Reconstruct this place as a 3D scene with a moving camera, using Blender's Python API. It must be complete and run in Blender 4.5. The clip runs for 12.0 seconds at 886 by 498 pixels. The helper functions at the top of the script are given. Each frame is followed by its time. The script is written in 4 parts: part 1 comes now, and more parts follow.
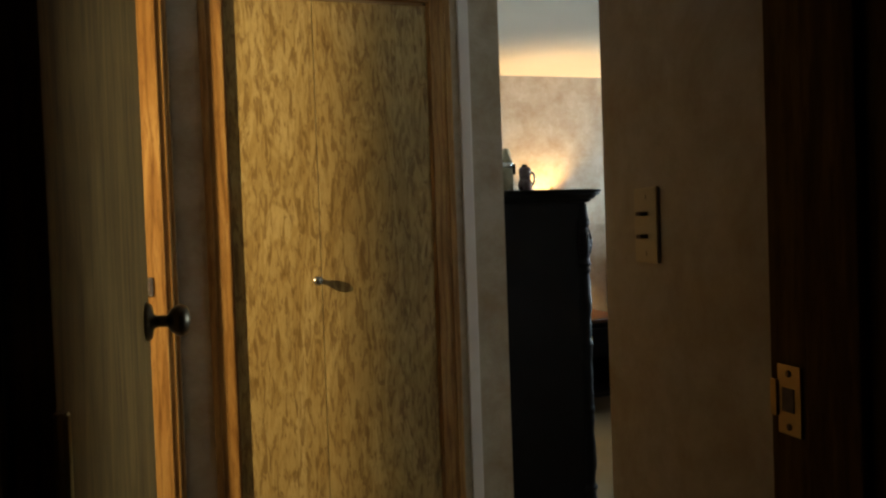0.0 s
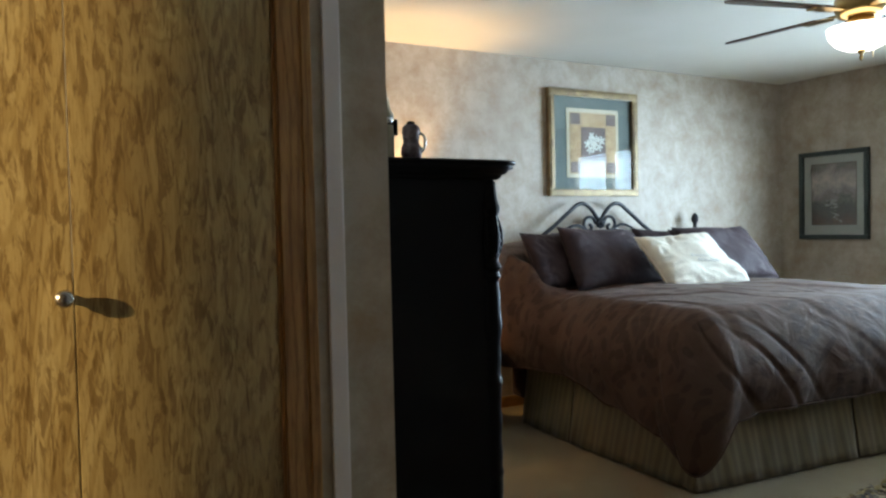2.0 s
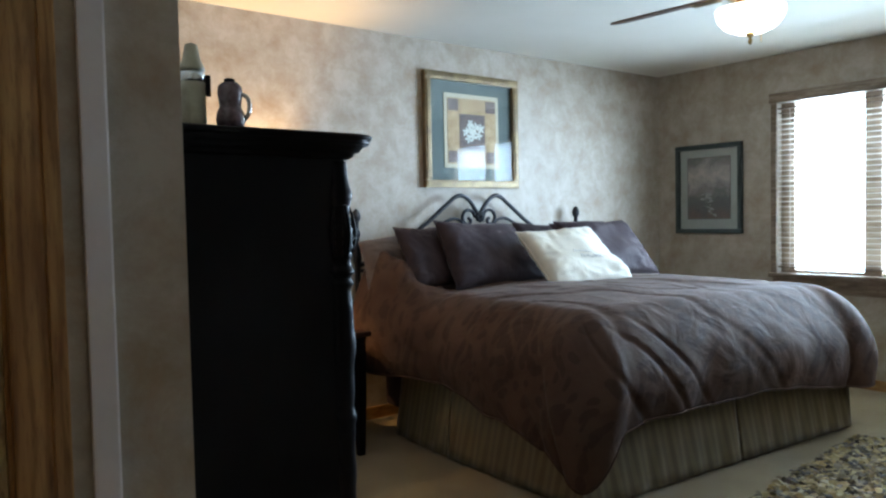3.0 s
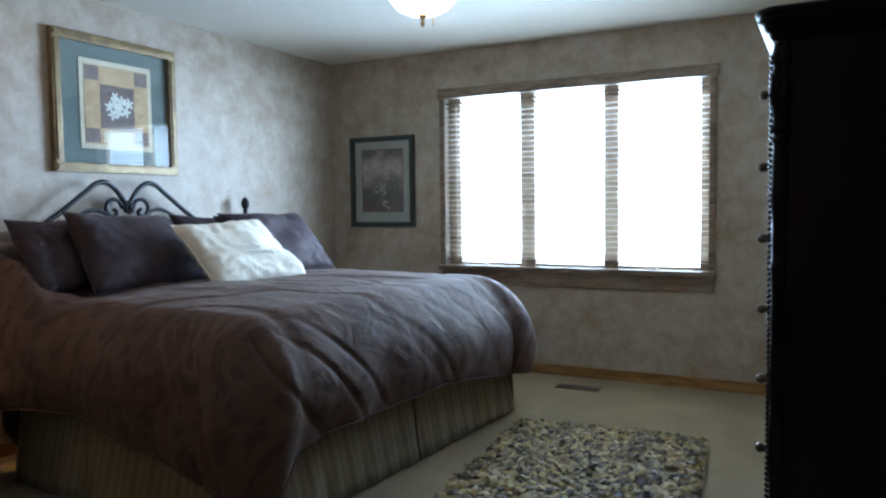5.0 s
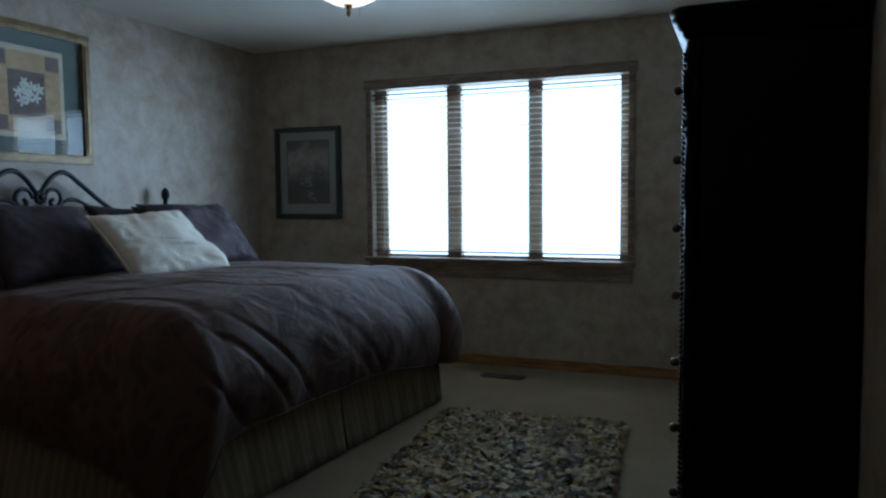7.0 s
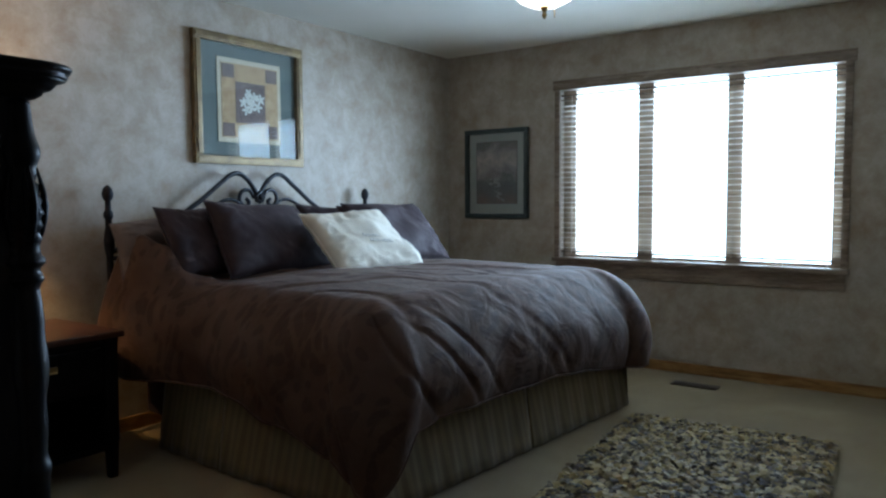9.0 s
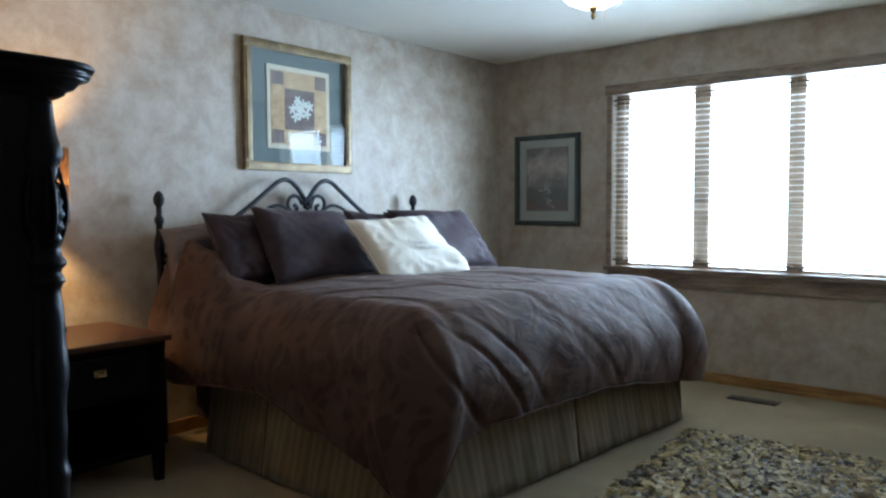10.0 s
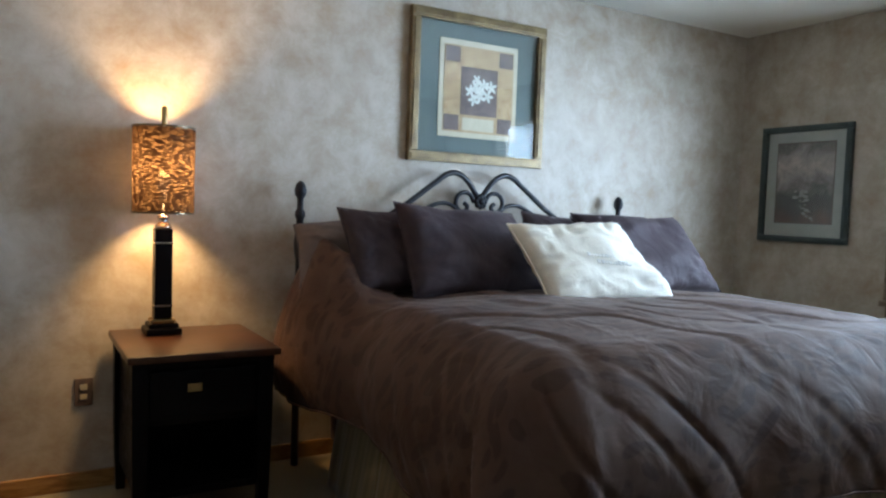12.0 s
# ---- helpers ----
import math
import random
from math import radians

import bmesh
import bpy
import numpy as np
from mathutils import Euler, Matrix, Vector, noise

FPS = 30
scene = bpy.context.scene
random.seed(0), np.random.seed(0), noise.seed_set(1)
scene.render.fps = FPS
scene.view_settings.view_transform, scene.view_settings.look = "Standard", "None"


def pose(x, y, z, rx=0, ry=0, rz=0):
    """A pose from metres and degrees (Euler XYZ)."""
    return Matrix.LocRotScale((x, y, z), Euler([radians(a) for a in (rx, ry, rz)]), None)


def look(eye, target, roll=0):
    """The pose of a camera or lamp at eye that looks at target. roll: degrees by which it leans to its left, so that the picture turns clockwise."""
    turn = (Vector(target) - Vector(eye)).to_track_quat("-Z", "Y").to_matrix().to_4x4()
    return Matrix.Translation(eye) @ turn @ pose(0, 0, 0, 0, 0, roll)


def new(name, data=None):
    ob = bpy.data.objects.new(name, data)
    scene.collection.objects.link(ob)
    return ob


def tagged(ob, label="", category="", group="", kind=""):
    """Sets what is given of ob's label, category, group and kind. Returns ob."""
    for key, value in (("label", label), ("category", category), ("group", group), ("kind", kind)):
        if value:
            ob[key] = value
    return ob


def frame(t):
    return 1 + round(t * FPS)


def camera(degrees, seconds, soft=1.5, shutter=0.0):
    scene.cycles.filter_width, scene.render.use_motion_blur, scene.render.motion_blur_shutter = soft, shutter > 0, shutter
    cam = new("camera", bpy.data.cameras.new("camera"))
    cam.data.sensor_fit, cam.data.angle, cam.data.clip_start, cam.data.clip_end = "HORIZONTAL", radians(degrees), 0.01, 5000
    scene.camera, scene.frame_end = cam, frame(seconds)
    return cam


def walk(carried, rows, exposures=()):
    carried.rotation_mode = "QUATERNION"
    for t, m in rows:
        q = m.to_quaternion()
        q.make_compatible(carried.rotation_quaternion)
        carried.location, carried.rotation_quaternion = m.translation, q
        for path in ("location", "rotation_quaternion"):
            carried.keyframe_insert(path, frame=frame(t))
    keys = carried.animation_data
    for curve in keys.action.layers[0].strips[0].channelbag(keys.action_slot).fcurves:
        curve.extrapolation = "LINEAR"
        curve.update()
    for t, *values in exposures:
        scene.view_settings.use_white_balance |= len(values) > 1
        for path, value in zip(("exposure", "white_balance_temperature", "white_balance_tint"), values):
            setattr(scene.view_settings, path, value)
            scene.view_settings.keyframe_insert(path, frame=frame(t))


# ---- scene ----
cam = camera(62.0, 12.0, soft=2.3)
PATH = [
    (0.0, pose(-0.0098, 0.7055, 1.2950, 88.700, 2.021, -15.251)),
    (0.5, pose(0.0250, 0.9374, 1.2905, 88.687, 2.032, -18.469)),
    (1.0, pose(0.0805, 1.1714, 1.2943, 88.468, 2.011, -21.286)),
    (1.5, pose(0.1286, 1.3871, 1.2925, 88.373, 1.669, -24.693)),
    (2.0, pose(0.1801, 1.6089, 1.2690, 88.210, 1.301, -28.795)),
    (2.5, pose(0.3290, 1.7912, 1.2687, 87.801, 1.541, -32.691)),
    (3.0, pose(0.4708, 1.9392, 1.2650, 87.529, 1.176, -37.936)),
    (3.5, pose(0.5841, 2.0791, 1.2750, 87.202, 0.605, -44.411)),
    (5.5, pose(0.8331, 2.1665, 1.2465, 86.390, 0.886, -66.765)),
    (6.0, pose(0.8255, 2.1565, 1.2461, 86.146, 0.756, -69.445)),
    (6.5, pose(0.8188, 2.1590, 1.2420, 86.057, 0.635, -69.973)),
    (7.0, pose(0.7942, 2.1534, 1.2404, 86.047, 0.532, -68.112)),
    (7.5, pose(0.7604, 2.1566, 1.2355, 86.182, 0.433, -64.701)),
    (9.5, pose(0.7445, 2.1750, 1.2414, 86.395, 0.396, -51.641)),
    (10.0, pose(0.8141, 2.1786, 1.2314, 86.822, 0.261, -49.911)),
    (10.5, pose(0.9933, 2.2259, 1.2305, 87.082, -0.372, -47.383)),
    (11.0, pose(1.2078, 2.3192, 1.2311, 87.012, -1.013, -43.710)),
    (11.5, pose(1.4206, 2.4147, 1.2297, 86.890, -1.653, -38.129)),
    (12.0, pose(1.6629, 2.5191, 1.2320, 86.711, -2.028, -30.150)),
]
EXPO = [(0.0, -0.1, 7350, 8), (1.5, -0.1, 6800, 9), (2.5, -0.05, 6350, 11), (3.5, -0.1, 6150, 13), (5.5, -0.5, 5750, 14), (6.0, -1.05, 5700, 13), (6.5, -1.65, 5700, 12),
        (7.0, -2.0, 5650, 12), (7.6, -2.25, 5700, 12), (9.3, -0.6, 5950, 13), (10.0, -0.3, 6000, 14), (10.5, -0.15, 6050, 14), (12.0, -0.2, 6150, 15)]
walk(cam, PATH, EXPO)

# ---- light ----
world = bpy.data.worlds.new("sky")
scene.world = world
world.use_nodes = True
sky = world.node_tree.nodes.new("ShaderNodeTexSky")
sky.sky_type, sky.sun_disc = "NISHITA", False
sky.sun_elevation, sky.sun_rotation = radians(48), radians(200)
world.node_tree.links.new(sky.outputs[0], world.node_tree.nodes["Background"].inputs[0])
world.node_tree.nodes["Background"].inputs[1].default_value = 0.1


def lamp(name, kind, m, watts, colour, size=0.1, size_y=None):
    data = bpy.data.lights.new(name, kind)
    data.energy, data.color = watts, colour
    if kind == "AREA":
        data.shape, data.size, data.size_y = "RECTANGLE", size, size_y or size
    elif kind == "SUN":
        data.angle = radians(size)
    else:
        data.shadow_soft_size = size
    ob = new(name, data)
    ob.matrix_world = m
    return ob


lamp("sun", "SUN", pose(0, 0, 6, 38, 0, -20), 2.5, (1.0, 0.95, 0.86), 0.5)
lamp("window_daylight", "AREA", look((6.066, 3.835, 1.432), (0, 3.835, 1.432)), 305, (0.57, 0.80, 1.0), 1.93, 1.27)
lamp("table_lamp_bulb", "POINT", pose(2.193, 5.715, 1.345), 62, (1.0, 0.63, 0.25), 0.055)
lamp("fan_bulb", "POINT", pose(3.45, 3.62, 2.062), 170, (1.0, 0.77, 0.47), 0.06)
spot = lamp("bathroom_bulb", "SPOT", look((-1.70, 2.36, 1.75), (0.1, 3.03, 1.2)), 320, (1.0, 0.78, 0.44), 0.03)
spot.data.spot_size, spot.data.spot_blend = radians(64), 0.5


# ---- materials ----
def mat(name, base, rough=0.6, metal=0.0, **extra):
    m = bpy.data.materials.new(name)
    m.use_nodes = True
    b = m.node_tree.nodes["Principled BSDF"]
    b.inputs["Base Color"].default_value = (*base, 1)
    b.inputs["Roughness"].default_value = rough
    b.inputs["Metallic"].default_value = metal
    for key, value in extra.items():
        b.inputs[key.replace("_", " ")].default_value = value
    return m


def node(m, kind, **inputs):
    n = m.node_tree.nodes.new("ShaderNode" + kind)
    for key, value in inputs.items():
        n.inputs[key.replace("_", " ")].default_value = value
    return n


def wire(m, a, b):
    m.node_tree.links.new(a, b)


def coords(m, scale=(1, 1, 1), turn=(0, 0, 0), space="Object"):
    c = node(m, "TexCoord")
    p = node(m, "Mapping")
    p.inputs["Scale"].default_value, p.inputs["Rotation"].default_value = scale, turn
    wire(m, c.outputs[space], p.inputs[0])
    return p.outputs[0]


def ramp(m, fac, stops):
    r = node(m, "ValToRGB")
    e = r.color_ramp.elements
    while len(e) < len(stops):
        e.new(0.5)
    for k, (at, colour) in zip(e, stops):
        k.position, k.color = at, (*colour, 1)
    wire(m, fac, r.inputs[0])
    return r.outputs[0]


def noise_tex(m, vec, scale, detail=4.0, rough=0.5, warp=0.0):
    n = node(m, "TexNoise", Scale=scale, Detail=detail, Roughness=rough, Distortion=warp)
    wire(m, vec, n.inputs["Vector"])
    return n.outputs["Fac"]


def mix(m, fac, a, b, how="MIX"):
    n = m.node_tree.nodes.new("ShaderNodeMix")
    n.data_type, n.blend_type = "RGBA", how
    for value, k in ((fac, 0), (a, 6), (b, 7)):
        if isinstance(value, (int, float)):
            n.inputs[k].default_value = value
        elif isinstance(value, tuple):
            n.inputs[k].default_value = (*value, 1)
        else:
            wire(m, value, n.inputs[k])
    return n.outputs[2]


def skin(m, colour=None, bump=None, strength=0.2, distance=0.01, rough=None):
    b = m.node_tree.nodes["Principled BSDF"]
    if colour is not None:
        wire(m, colour, b.inputs["Base Color"])
    if rough is not None:
        wire(m, rough, b.inputs["Roughness"])
    if bump is not None:
        n = node(m, "Bump", Strength=strength, Distance=distance)
        wire(m, bump, n.inputs["Height"])
        wire(m, n.outputs[0], b.inputs["Normal"])
    return m


def sponge_paint():
    m = mat("sponged_paint", (0.4, 0.35, 0.31), 0.55)
    v = coords(m)
    big = noise_tex(m, v, 1.7, 5, 0.62, 0.2)
    small = noise_tex(m, v, 7.0, 6, 0.70, 0.25)
    c1 = ramp(m, big, [(0.32, (0.35, 0.285, 0.215)), (0.52, (0.42, 0.355, 0.28)), (0.68, (0.49, 0.43, 0.355))])
    c2 = ramp(m, small, [(0.32, (0.32, 0.225, 0.135)), (0.48, (0.42, 0.35, 0.275)), (0.64, (0.54, 0.49, 0.425))])
    grain = noise_tex(m, v, 160, 2)
    return skin(m, mix(m, 0.62, c1, c2), grain, 0.10, 0.003)


def ceiling_paint():
    m = mat("ceiling_paint", (0.78, 0.76, 0.71), 0.8)
    v = coords(m)
    return skin(m, ramp(m, noise_tex(m, v, 1.5, 3), [(0.3, (0.78, 0.74, 0.65)), (0.7, (0.84, 0.80, 0.72))]), noise_tex(m, v, 60, 5, 0.6), 0.25, 0.006)


def carpet_pile():
    m = mat("carpet_pile", (0.4, 0.35, 0.24), 0.95, Sheen_Weight=0.3)
    v = coords(m)
    worn = noise_tex(m, v, 2.2, 4, 0.6, 0.6)
    tuft = noise_tex(m, v, 190, 3, 0.7)
    c = ramp(m, worn, [(0.3, (0.25, 0.17, 0.068)), (0.55, (0.325, 0.232, 0.10)), (0.75, (0.40, 0.30, 0.145))])
    d = ramp(m, tuft, [(0.25, (0.55, 0.52, 0.5)), (0.7, (1.0, 1.0, 1.0))])
    return skin(m, mix(m, 1.0, c, d, "MULTIPLY"), tuft, 0.7, 0.01)


def oak(name, dark, mid, light, rough=0.42, along="z", flame=1.0):
    m = mat(name, mid, rough, Coat_Weight=0.15, Coat_Roughness=0.25)
    s = {"z": (9, 9, 1.1), "x": (1.1, 9, 9), "y": (9, 1.1, 9)}[along]
    v = coords(m, s)
    broad = noise_tex(m, v, 1.3 * flame, 3, 0.5, 2.6)
    w = node(m, "TexWave", Scale=1.6 * flame, Distortion=9.0, Detail=3.0, Detail_Scale=1.3)
    w.inputs["Detail Roughness"].default_value = 0.6
    wire(m, v, w.inputs["Vector"])
    pores = noise_tex(m, coords(m, tuple(k * 8 for k in s)), 2.4, 4, 0.65)
    c = ramp(m, broad, [(0.32, dark), (0.5, mid), (0.68, light)])
    g = ramp(m, w.outputs["Fac"], [(0.0, (0.62, 0.55, 0.46)), (0.5, (1, 1, 1))])
    p = ramp(m, pores, [(0.30, (0.58, 0.50, 0.42)), (0.5, (1, 1, 1))])
    return skin(m, mix(m, 0.8, mix(m, 0.75, c, g, "MULTIPLY"), p, "MULTIPLY"), pores, 0.12, 0.002)


def flame_oak():
    """Rotary-cut oak veneer: broad cathedral figure with short dark flecks."""
    m = mat("flame_oak_veneer", (0.43, 0.31, 0.12), 0.4, Coat_Weight=0.12, Coat_Roughness=0.3)
    v = coords(m, (5.0, 5.0, 0.9))
    broad = noise_tex(m, v, 1.6, 3, 0.55, 1.8)
    ring = node(m, "Math")
    ring.operation = "MULTIPLY"
    ring.inputs[1].default_value = 46.0
    wire(m, broad, ring.inputs[0])
    wave = node(m, "Math")
    wave.operation = "SINE"
    wire(m, ring.outputs[0], wave.inputs[0])
    figure = node(m, "MapRange", From_Min=-1.0, From_Max=1.0)
    wire(m, wave.outputs[0], figure.inputs[0])
    fleck = noise_tex(m, coords(m, (27, 27, 5.5)), 2.2, 4, 0.65, 0.9)
    pore = noise_tex(m, coords(m, (110, 110, 12)), 2.0, 3, 0.6)
    c = ramp(m, broad, [(0.30, (0.37, 0.255, 0.10)), (0.5, (0.45, 0.33, 0.14)), (0.70, (0.53, 0.405, 0.19))])
    g = ramp(m, figure.outputs[0], [(0.05, (0.74, 0.68, 0.58)), (0.45, (1, 1, 1))])
    f = ramp(m, fleck, [(0.40, (0.46, 0.38, 0.30)), (0.51, (1, 1, 1))])
    p = ramp(m, pore, [(0.32, (0.72, 0.66, 0.58)), (0.5, (1, 1, 1))])
    c = mix(m, 0.85, mix(m, 0.8, mix(m, 0.7, c, g, "MULTIPLY"), f, "MULTIPLY"), p, "MULTIPLY")
    return skin(m, c, pore, 0.12, 0.002)


def black_lacquer():
    m = mat("black_lacquer", (0.006, 0.005, 0.006), 0.36, Specular_IOR_Level=0.11)
    v = coords(m)
    c = ramp(m, noise_tex(m, v, 5, 5, 0.6), [(0.3, (0.003, 0.0025, 0.003)), (0.7, (0.006, 0.0048, 0.0056))])
    r = ramp(m, noise_tex(m, v, 30, 4), [(0.3, (0.28,) * 3), (0.7, (0.46,) * 3)])
    return skin(m, c, noise_tex(m, coords(m, (30, 30, 3)), 3, 3), 0.05, 0.002, r)


def brown_duvet(name, low, high, pattern=True):
    m = mat(name, low, 0.70, Sheen_Weight=0.12, Sheen_Roughness=0.35, Specular_IOR_Level=0.18)
    m.node_tree.nodes["Principled BSDF"].inputs["Sheen Tint"].default_value = (0.86, 0.74, 0.70, 1)
    v = coords(m)
    c = ramp(m, noise_tex(m, v, 4, 4, 0.6), [(0.3, low), (0.7, high)])
    if pattern:
        leaf = node(m, "TexVoronoi", Scale=7.0, Randomness=1.0)
        leaf.feature = "F1"
        warped = node(m, "VectorMath")
        warped.operation = "ADD"
        spread = node(m, "TexNoise", Scale=3.0, Detail=1.0)
        wire(m, v, spread.inputs["Vector"])
        wire(m, coords(m, (1.0, 2.6, 1.0), (0, 0, 0.7)), warped.inputs[0])
        wire(m, spread.outputs["Color"], warped.inputs[1])
        wire(m, warped.outputs[0], leaf.inputs["Vector"])
        shape = ramp(m, leaf.outputs["Distance"], [(0.40, (0.42, 0.38, 0.38)), (0.46, (1, 1, 1))])
        c = mix(m, 0.46, c, shape, "MULTIPLY")
    weave = noise_tex(m, v, 260, 2)
    crease = noise_tex(m, v, 5.5, 3, 0.5, 0.8)
    h = node(m, "Math")
    h.operation = "MULTIPLY_ADD"
    h.inputs[1].default_value = 0.015
    wire(m, weave, h.inputs[0])
    wire(m, crease, h.inputs[2])
    return skin(m, c, h.outputs[0], 0.5, 0.03)


def striped_skirt():
    m = mat("striped_satin", (0.36, 0.28, 0.17), 0.5, Sheen_Weight=0.2)
    v = coords(m)
    s = node(m, "SeparateXYZ")
    wire(m, v, s.inputs[0])
    a = node(m, "Math")
    a.operation = "ADD"
    wire(m, s.outputs[0], a.inputs[0])
    wire(m, s.outputs[1], a.inputs[1])
    k = node(m, "Math")
    k.operation = "MULTIPLY"
    k.inputs[1].default_value = 130.0
    wire(m, a.outputs[0], k.inputs[0])
    w = node(m, "Math")
    w.operation = "SINE"
    wire(m, k.outputs[0], w.inputs[0])
    r = node(m, "MapRange", From_Min=-1.0, From_Max=1.0)
    wire(m, w.outputs[0], r.inputs[0])
    c = ramp(m, r.outputs[0], [(0.40, (0.145, 0.10, 0.045)), (0.62, (0.205, 0.15, 0.072))])
    n = ramp(m, noise_tex(m, v, 6, 4), [(0.3, (0.8, 0.8, 0.8)), (0.7, (1, 1, 1))])
    return skin(m, mix(m, 1.0, c, n, "MULTIPLY"), noise_tex(m, v, 220, 2), 0.2, 0.003)


def white_linen():
    m = mat("white_linen", (0.78, 0.76, 0.72), 0.8, Sheen_Weight=0.2)
    v = coords(m)
    c = ramp(m, noise_tex(m, v, 6, 4), [(0.3, (0.82, 0.75, 0.63)), (0.7, (0.88, 0.82, 0.71))])
    return skin(m, c, noise_tex(m, v, 26, 5, 0.6, 0.6), 0.35, 0.008)


def gilt_frame():
    m = mat("antique_gilt", (0.30, 0.21, 0.09), 0.42, 0.35)
    v = coords(m)
    c = ramp(m, noise_tex(m, v, 14, 5, 0.65), [(0.3, (0.10, 0.062, 0.024)), (0.6, (0.20, 0.135, 0.055)), (0.8, (0.30, 0.215, 0.10))])
    return skin(m, c, noise_tex(m, v, 90, 4), 0.25, 0.003)


def mottled(name, a, b, scale=8.0, rough=0.7, bump=0.1, metal=0.0):
    m = mat(name, a, rough, metal)
    v = coords(m)
    n = noise_tex(m, v, scale, 5, 0.6, 0.5)
    return skin(m, ramp(m, n, [(0.3, a), (0.7, b)]), noise_tex(m, v, scale * 12, 3), bump, 0.003)


def landscape_print():
    m = mat("landscape_print", (0.3, 0.27, 0.25), 0.6)
    v = coords(m, (1, 1, 1))
    s = node(m, "SeparateXYZ")
    wire(m, v, s.inputs[0])
    n = noise_tex(m, v, 6, 6, 0.62, 0.8)
    a = node(m, "Math")
    a.operation = "MULTIPLY_ADD"
    a.inputs[1].default_value = 0.42
    wire(m, n, a.inputs[0])
    wire(m, s.outputs[2], a.inputs[2])
    r = node(m, "MapRange", From_Min=-0.06, From_Max=0.46)
    wire(m, a.outputs[0], r.inputs[0])
    c = ramp(m, r.outputs[0], [(0.0, (0.17, 0.09, 0.06)), (0.22, (0.10, 0.085, 0.07)), (0.40, (0.11, 0.11, 0.10)), (0.52, (0.30, 0.27, 0.25)), (0.70, (0.66, 0.57, 0.52)), (1.0, (0.17, 0.16, 0.15))])
    d = ramp(m, noise_tex(m, v, 22, 5, 0.7, 0.8), [(0.35, (0.5, 0.5, 0.5)), (0.65, (1, 1, 1))])
    return skin(m, mix(m, 0.8, c, d, "MULTIPLY"))


def shade_weave():
    m = bpy.data.materials.new("pierced_shade")
    m.use_nodes = True
    m.node_tree.nodes.clear()
    out = node(m, "OutputMaterial")
    cloth = node(m, "BsdfDiffuse", Color=(0.075, 0.035, 0.017, 1))
    thin = node(m, "BsdfTranslucent", Color=(0.0030, 0.0010, 0.0004, 1))
    body = node(m, "MixShader", Fac=0.3)
    wire(m, cloth.outputs[0], body.inputs[1])
    wire(m, thin.outputs[0], body.inputs[2])
    hole = node(m, "BsdfTranslucent", Color=(0.027, 0.016, 0.0085, 1))
    clear = node(m, "BsdfTransparent")
    gap = node(m, "MixShader", Fac=0.03)
    wire(m, hole.outputs[0], gap.inputs[1])
    wire(m, clear.outputs[0], gap.inputs[2])
    v = coords(m, (26, 26, 120))
    cut = ramp(m, noise_tex(m, v, 1.9, 2, 0.5, 0.5), [(0.53, (0, 0, 0)), (0.57, (1, 1, 1))])
    both = node(m, "MixShader")
    wire(m, cut, both.inputs[0])
    wire(m, body.outputs[0], both.inputs[1])
    wire(m, gap.outputs[0], both.inputs[2])
    wire(m, both.outputs[0], out.inputs[0])
    return m


def glow(name, colour, power):
    m = mat(name, colour, 0.4)
    b = m.node_tree.nodes["Principled BSDF"]
    b.inputs["Emission Color"].default_value = (*colour, 1)
    b.inputs["Emission Strength"].default_value = power
    return m


def chip_leather(name, single):
    """Dyed leather, each strip its own tone."""
    m = mat(name, (0.3, 0.22, 0.1), 0.7)
    tone = node(m, "ObjectInfo").outputs["Random"] if single else node(m, "NewGeometry").outputs["Random Per Island"]
    c = ramp(m, tone, [(0.0, (0.03, 0.017, 0.010)), (0.22, (0.085, 0.06, 0.027)), (0.42, (0.28, 0.195, 0.07)), (0.62, (0.44, 0.325, 0.135)), (0.8, (0.36, 0.225, 0.065)), (0.9, (0.09, 0.06, 0.045)), (1.0, (0.48, 0.39, 0.22))])
    return skin(m, c, noise_tex(m, coords(m), 80, 3), 0.2, 0.003)


PAINT, CEIL, CARPET = sponge_paint(), ceiling_paint(), carpet_pile()
OAK = oak("golden_oak", (0.26, 0.122, 0.032), (0.37, 0.192, 0.058), (0.46, 0.265, 0.092))
OAK_FLAT = oak("golden_oak_rail", (0.26, 0.122, 0.032), (0.37, 0.192, 0.058), (0.46, 0.265, 0.092), along="y")
OAK_RAIL_X = oak("golden_oak_board", (0.26, 0.122, 0.032), (0.37, 0.192, 0.058), (0.46, 0.265, 0.092), along="x")
OAK_PALE = flame_oak()
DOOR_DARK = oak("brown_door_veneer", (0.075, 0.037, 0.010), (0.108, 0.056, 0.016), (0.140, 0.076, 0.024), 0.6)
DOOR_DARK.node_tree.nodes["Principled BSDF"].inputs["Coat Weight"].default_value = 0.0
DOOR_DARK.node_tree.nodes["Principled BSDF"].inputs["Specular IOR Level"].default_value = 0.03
# One oak, two tones: window glare lightens the sash colour, backlight darkens the casing.
FRAME_WOOD_GLARE = oak("sash_oak_glare", (0.27, 0.20, 0.14), (0.37, 0.285, 0.21), (0.46, 0.365, 0.28), along="y")
WINDOW_WOOD_BACKLIT = oak("window_oak_backlit", (0.20, 0.145, 0.105), (0.27, 0.205, 0.15), (0.34, 0.265, 0.20), along="y")
BLACK = black_lacquer()
CHERRY = oak("cherry_top", (0.030, 0.009, 0.0038), (0.047, 0.015, 0.006), (0.068, 0.024, 0.009), 0.3, along="x")
DUVET = brown_duvet("plum_brown_jacquard", (0.072, 0.036, 0.0245), (0.104, 0.059, 0.043))
PILLOW = brown_duvet("plum_brown_sateen", (0.043, 0.028, 0.033), (0.060, 0.042, 0.048), False)
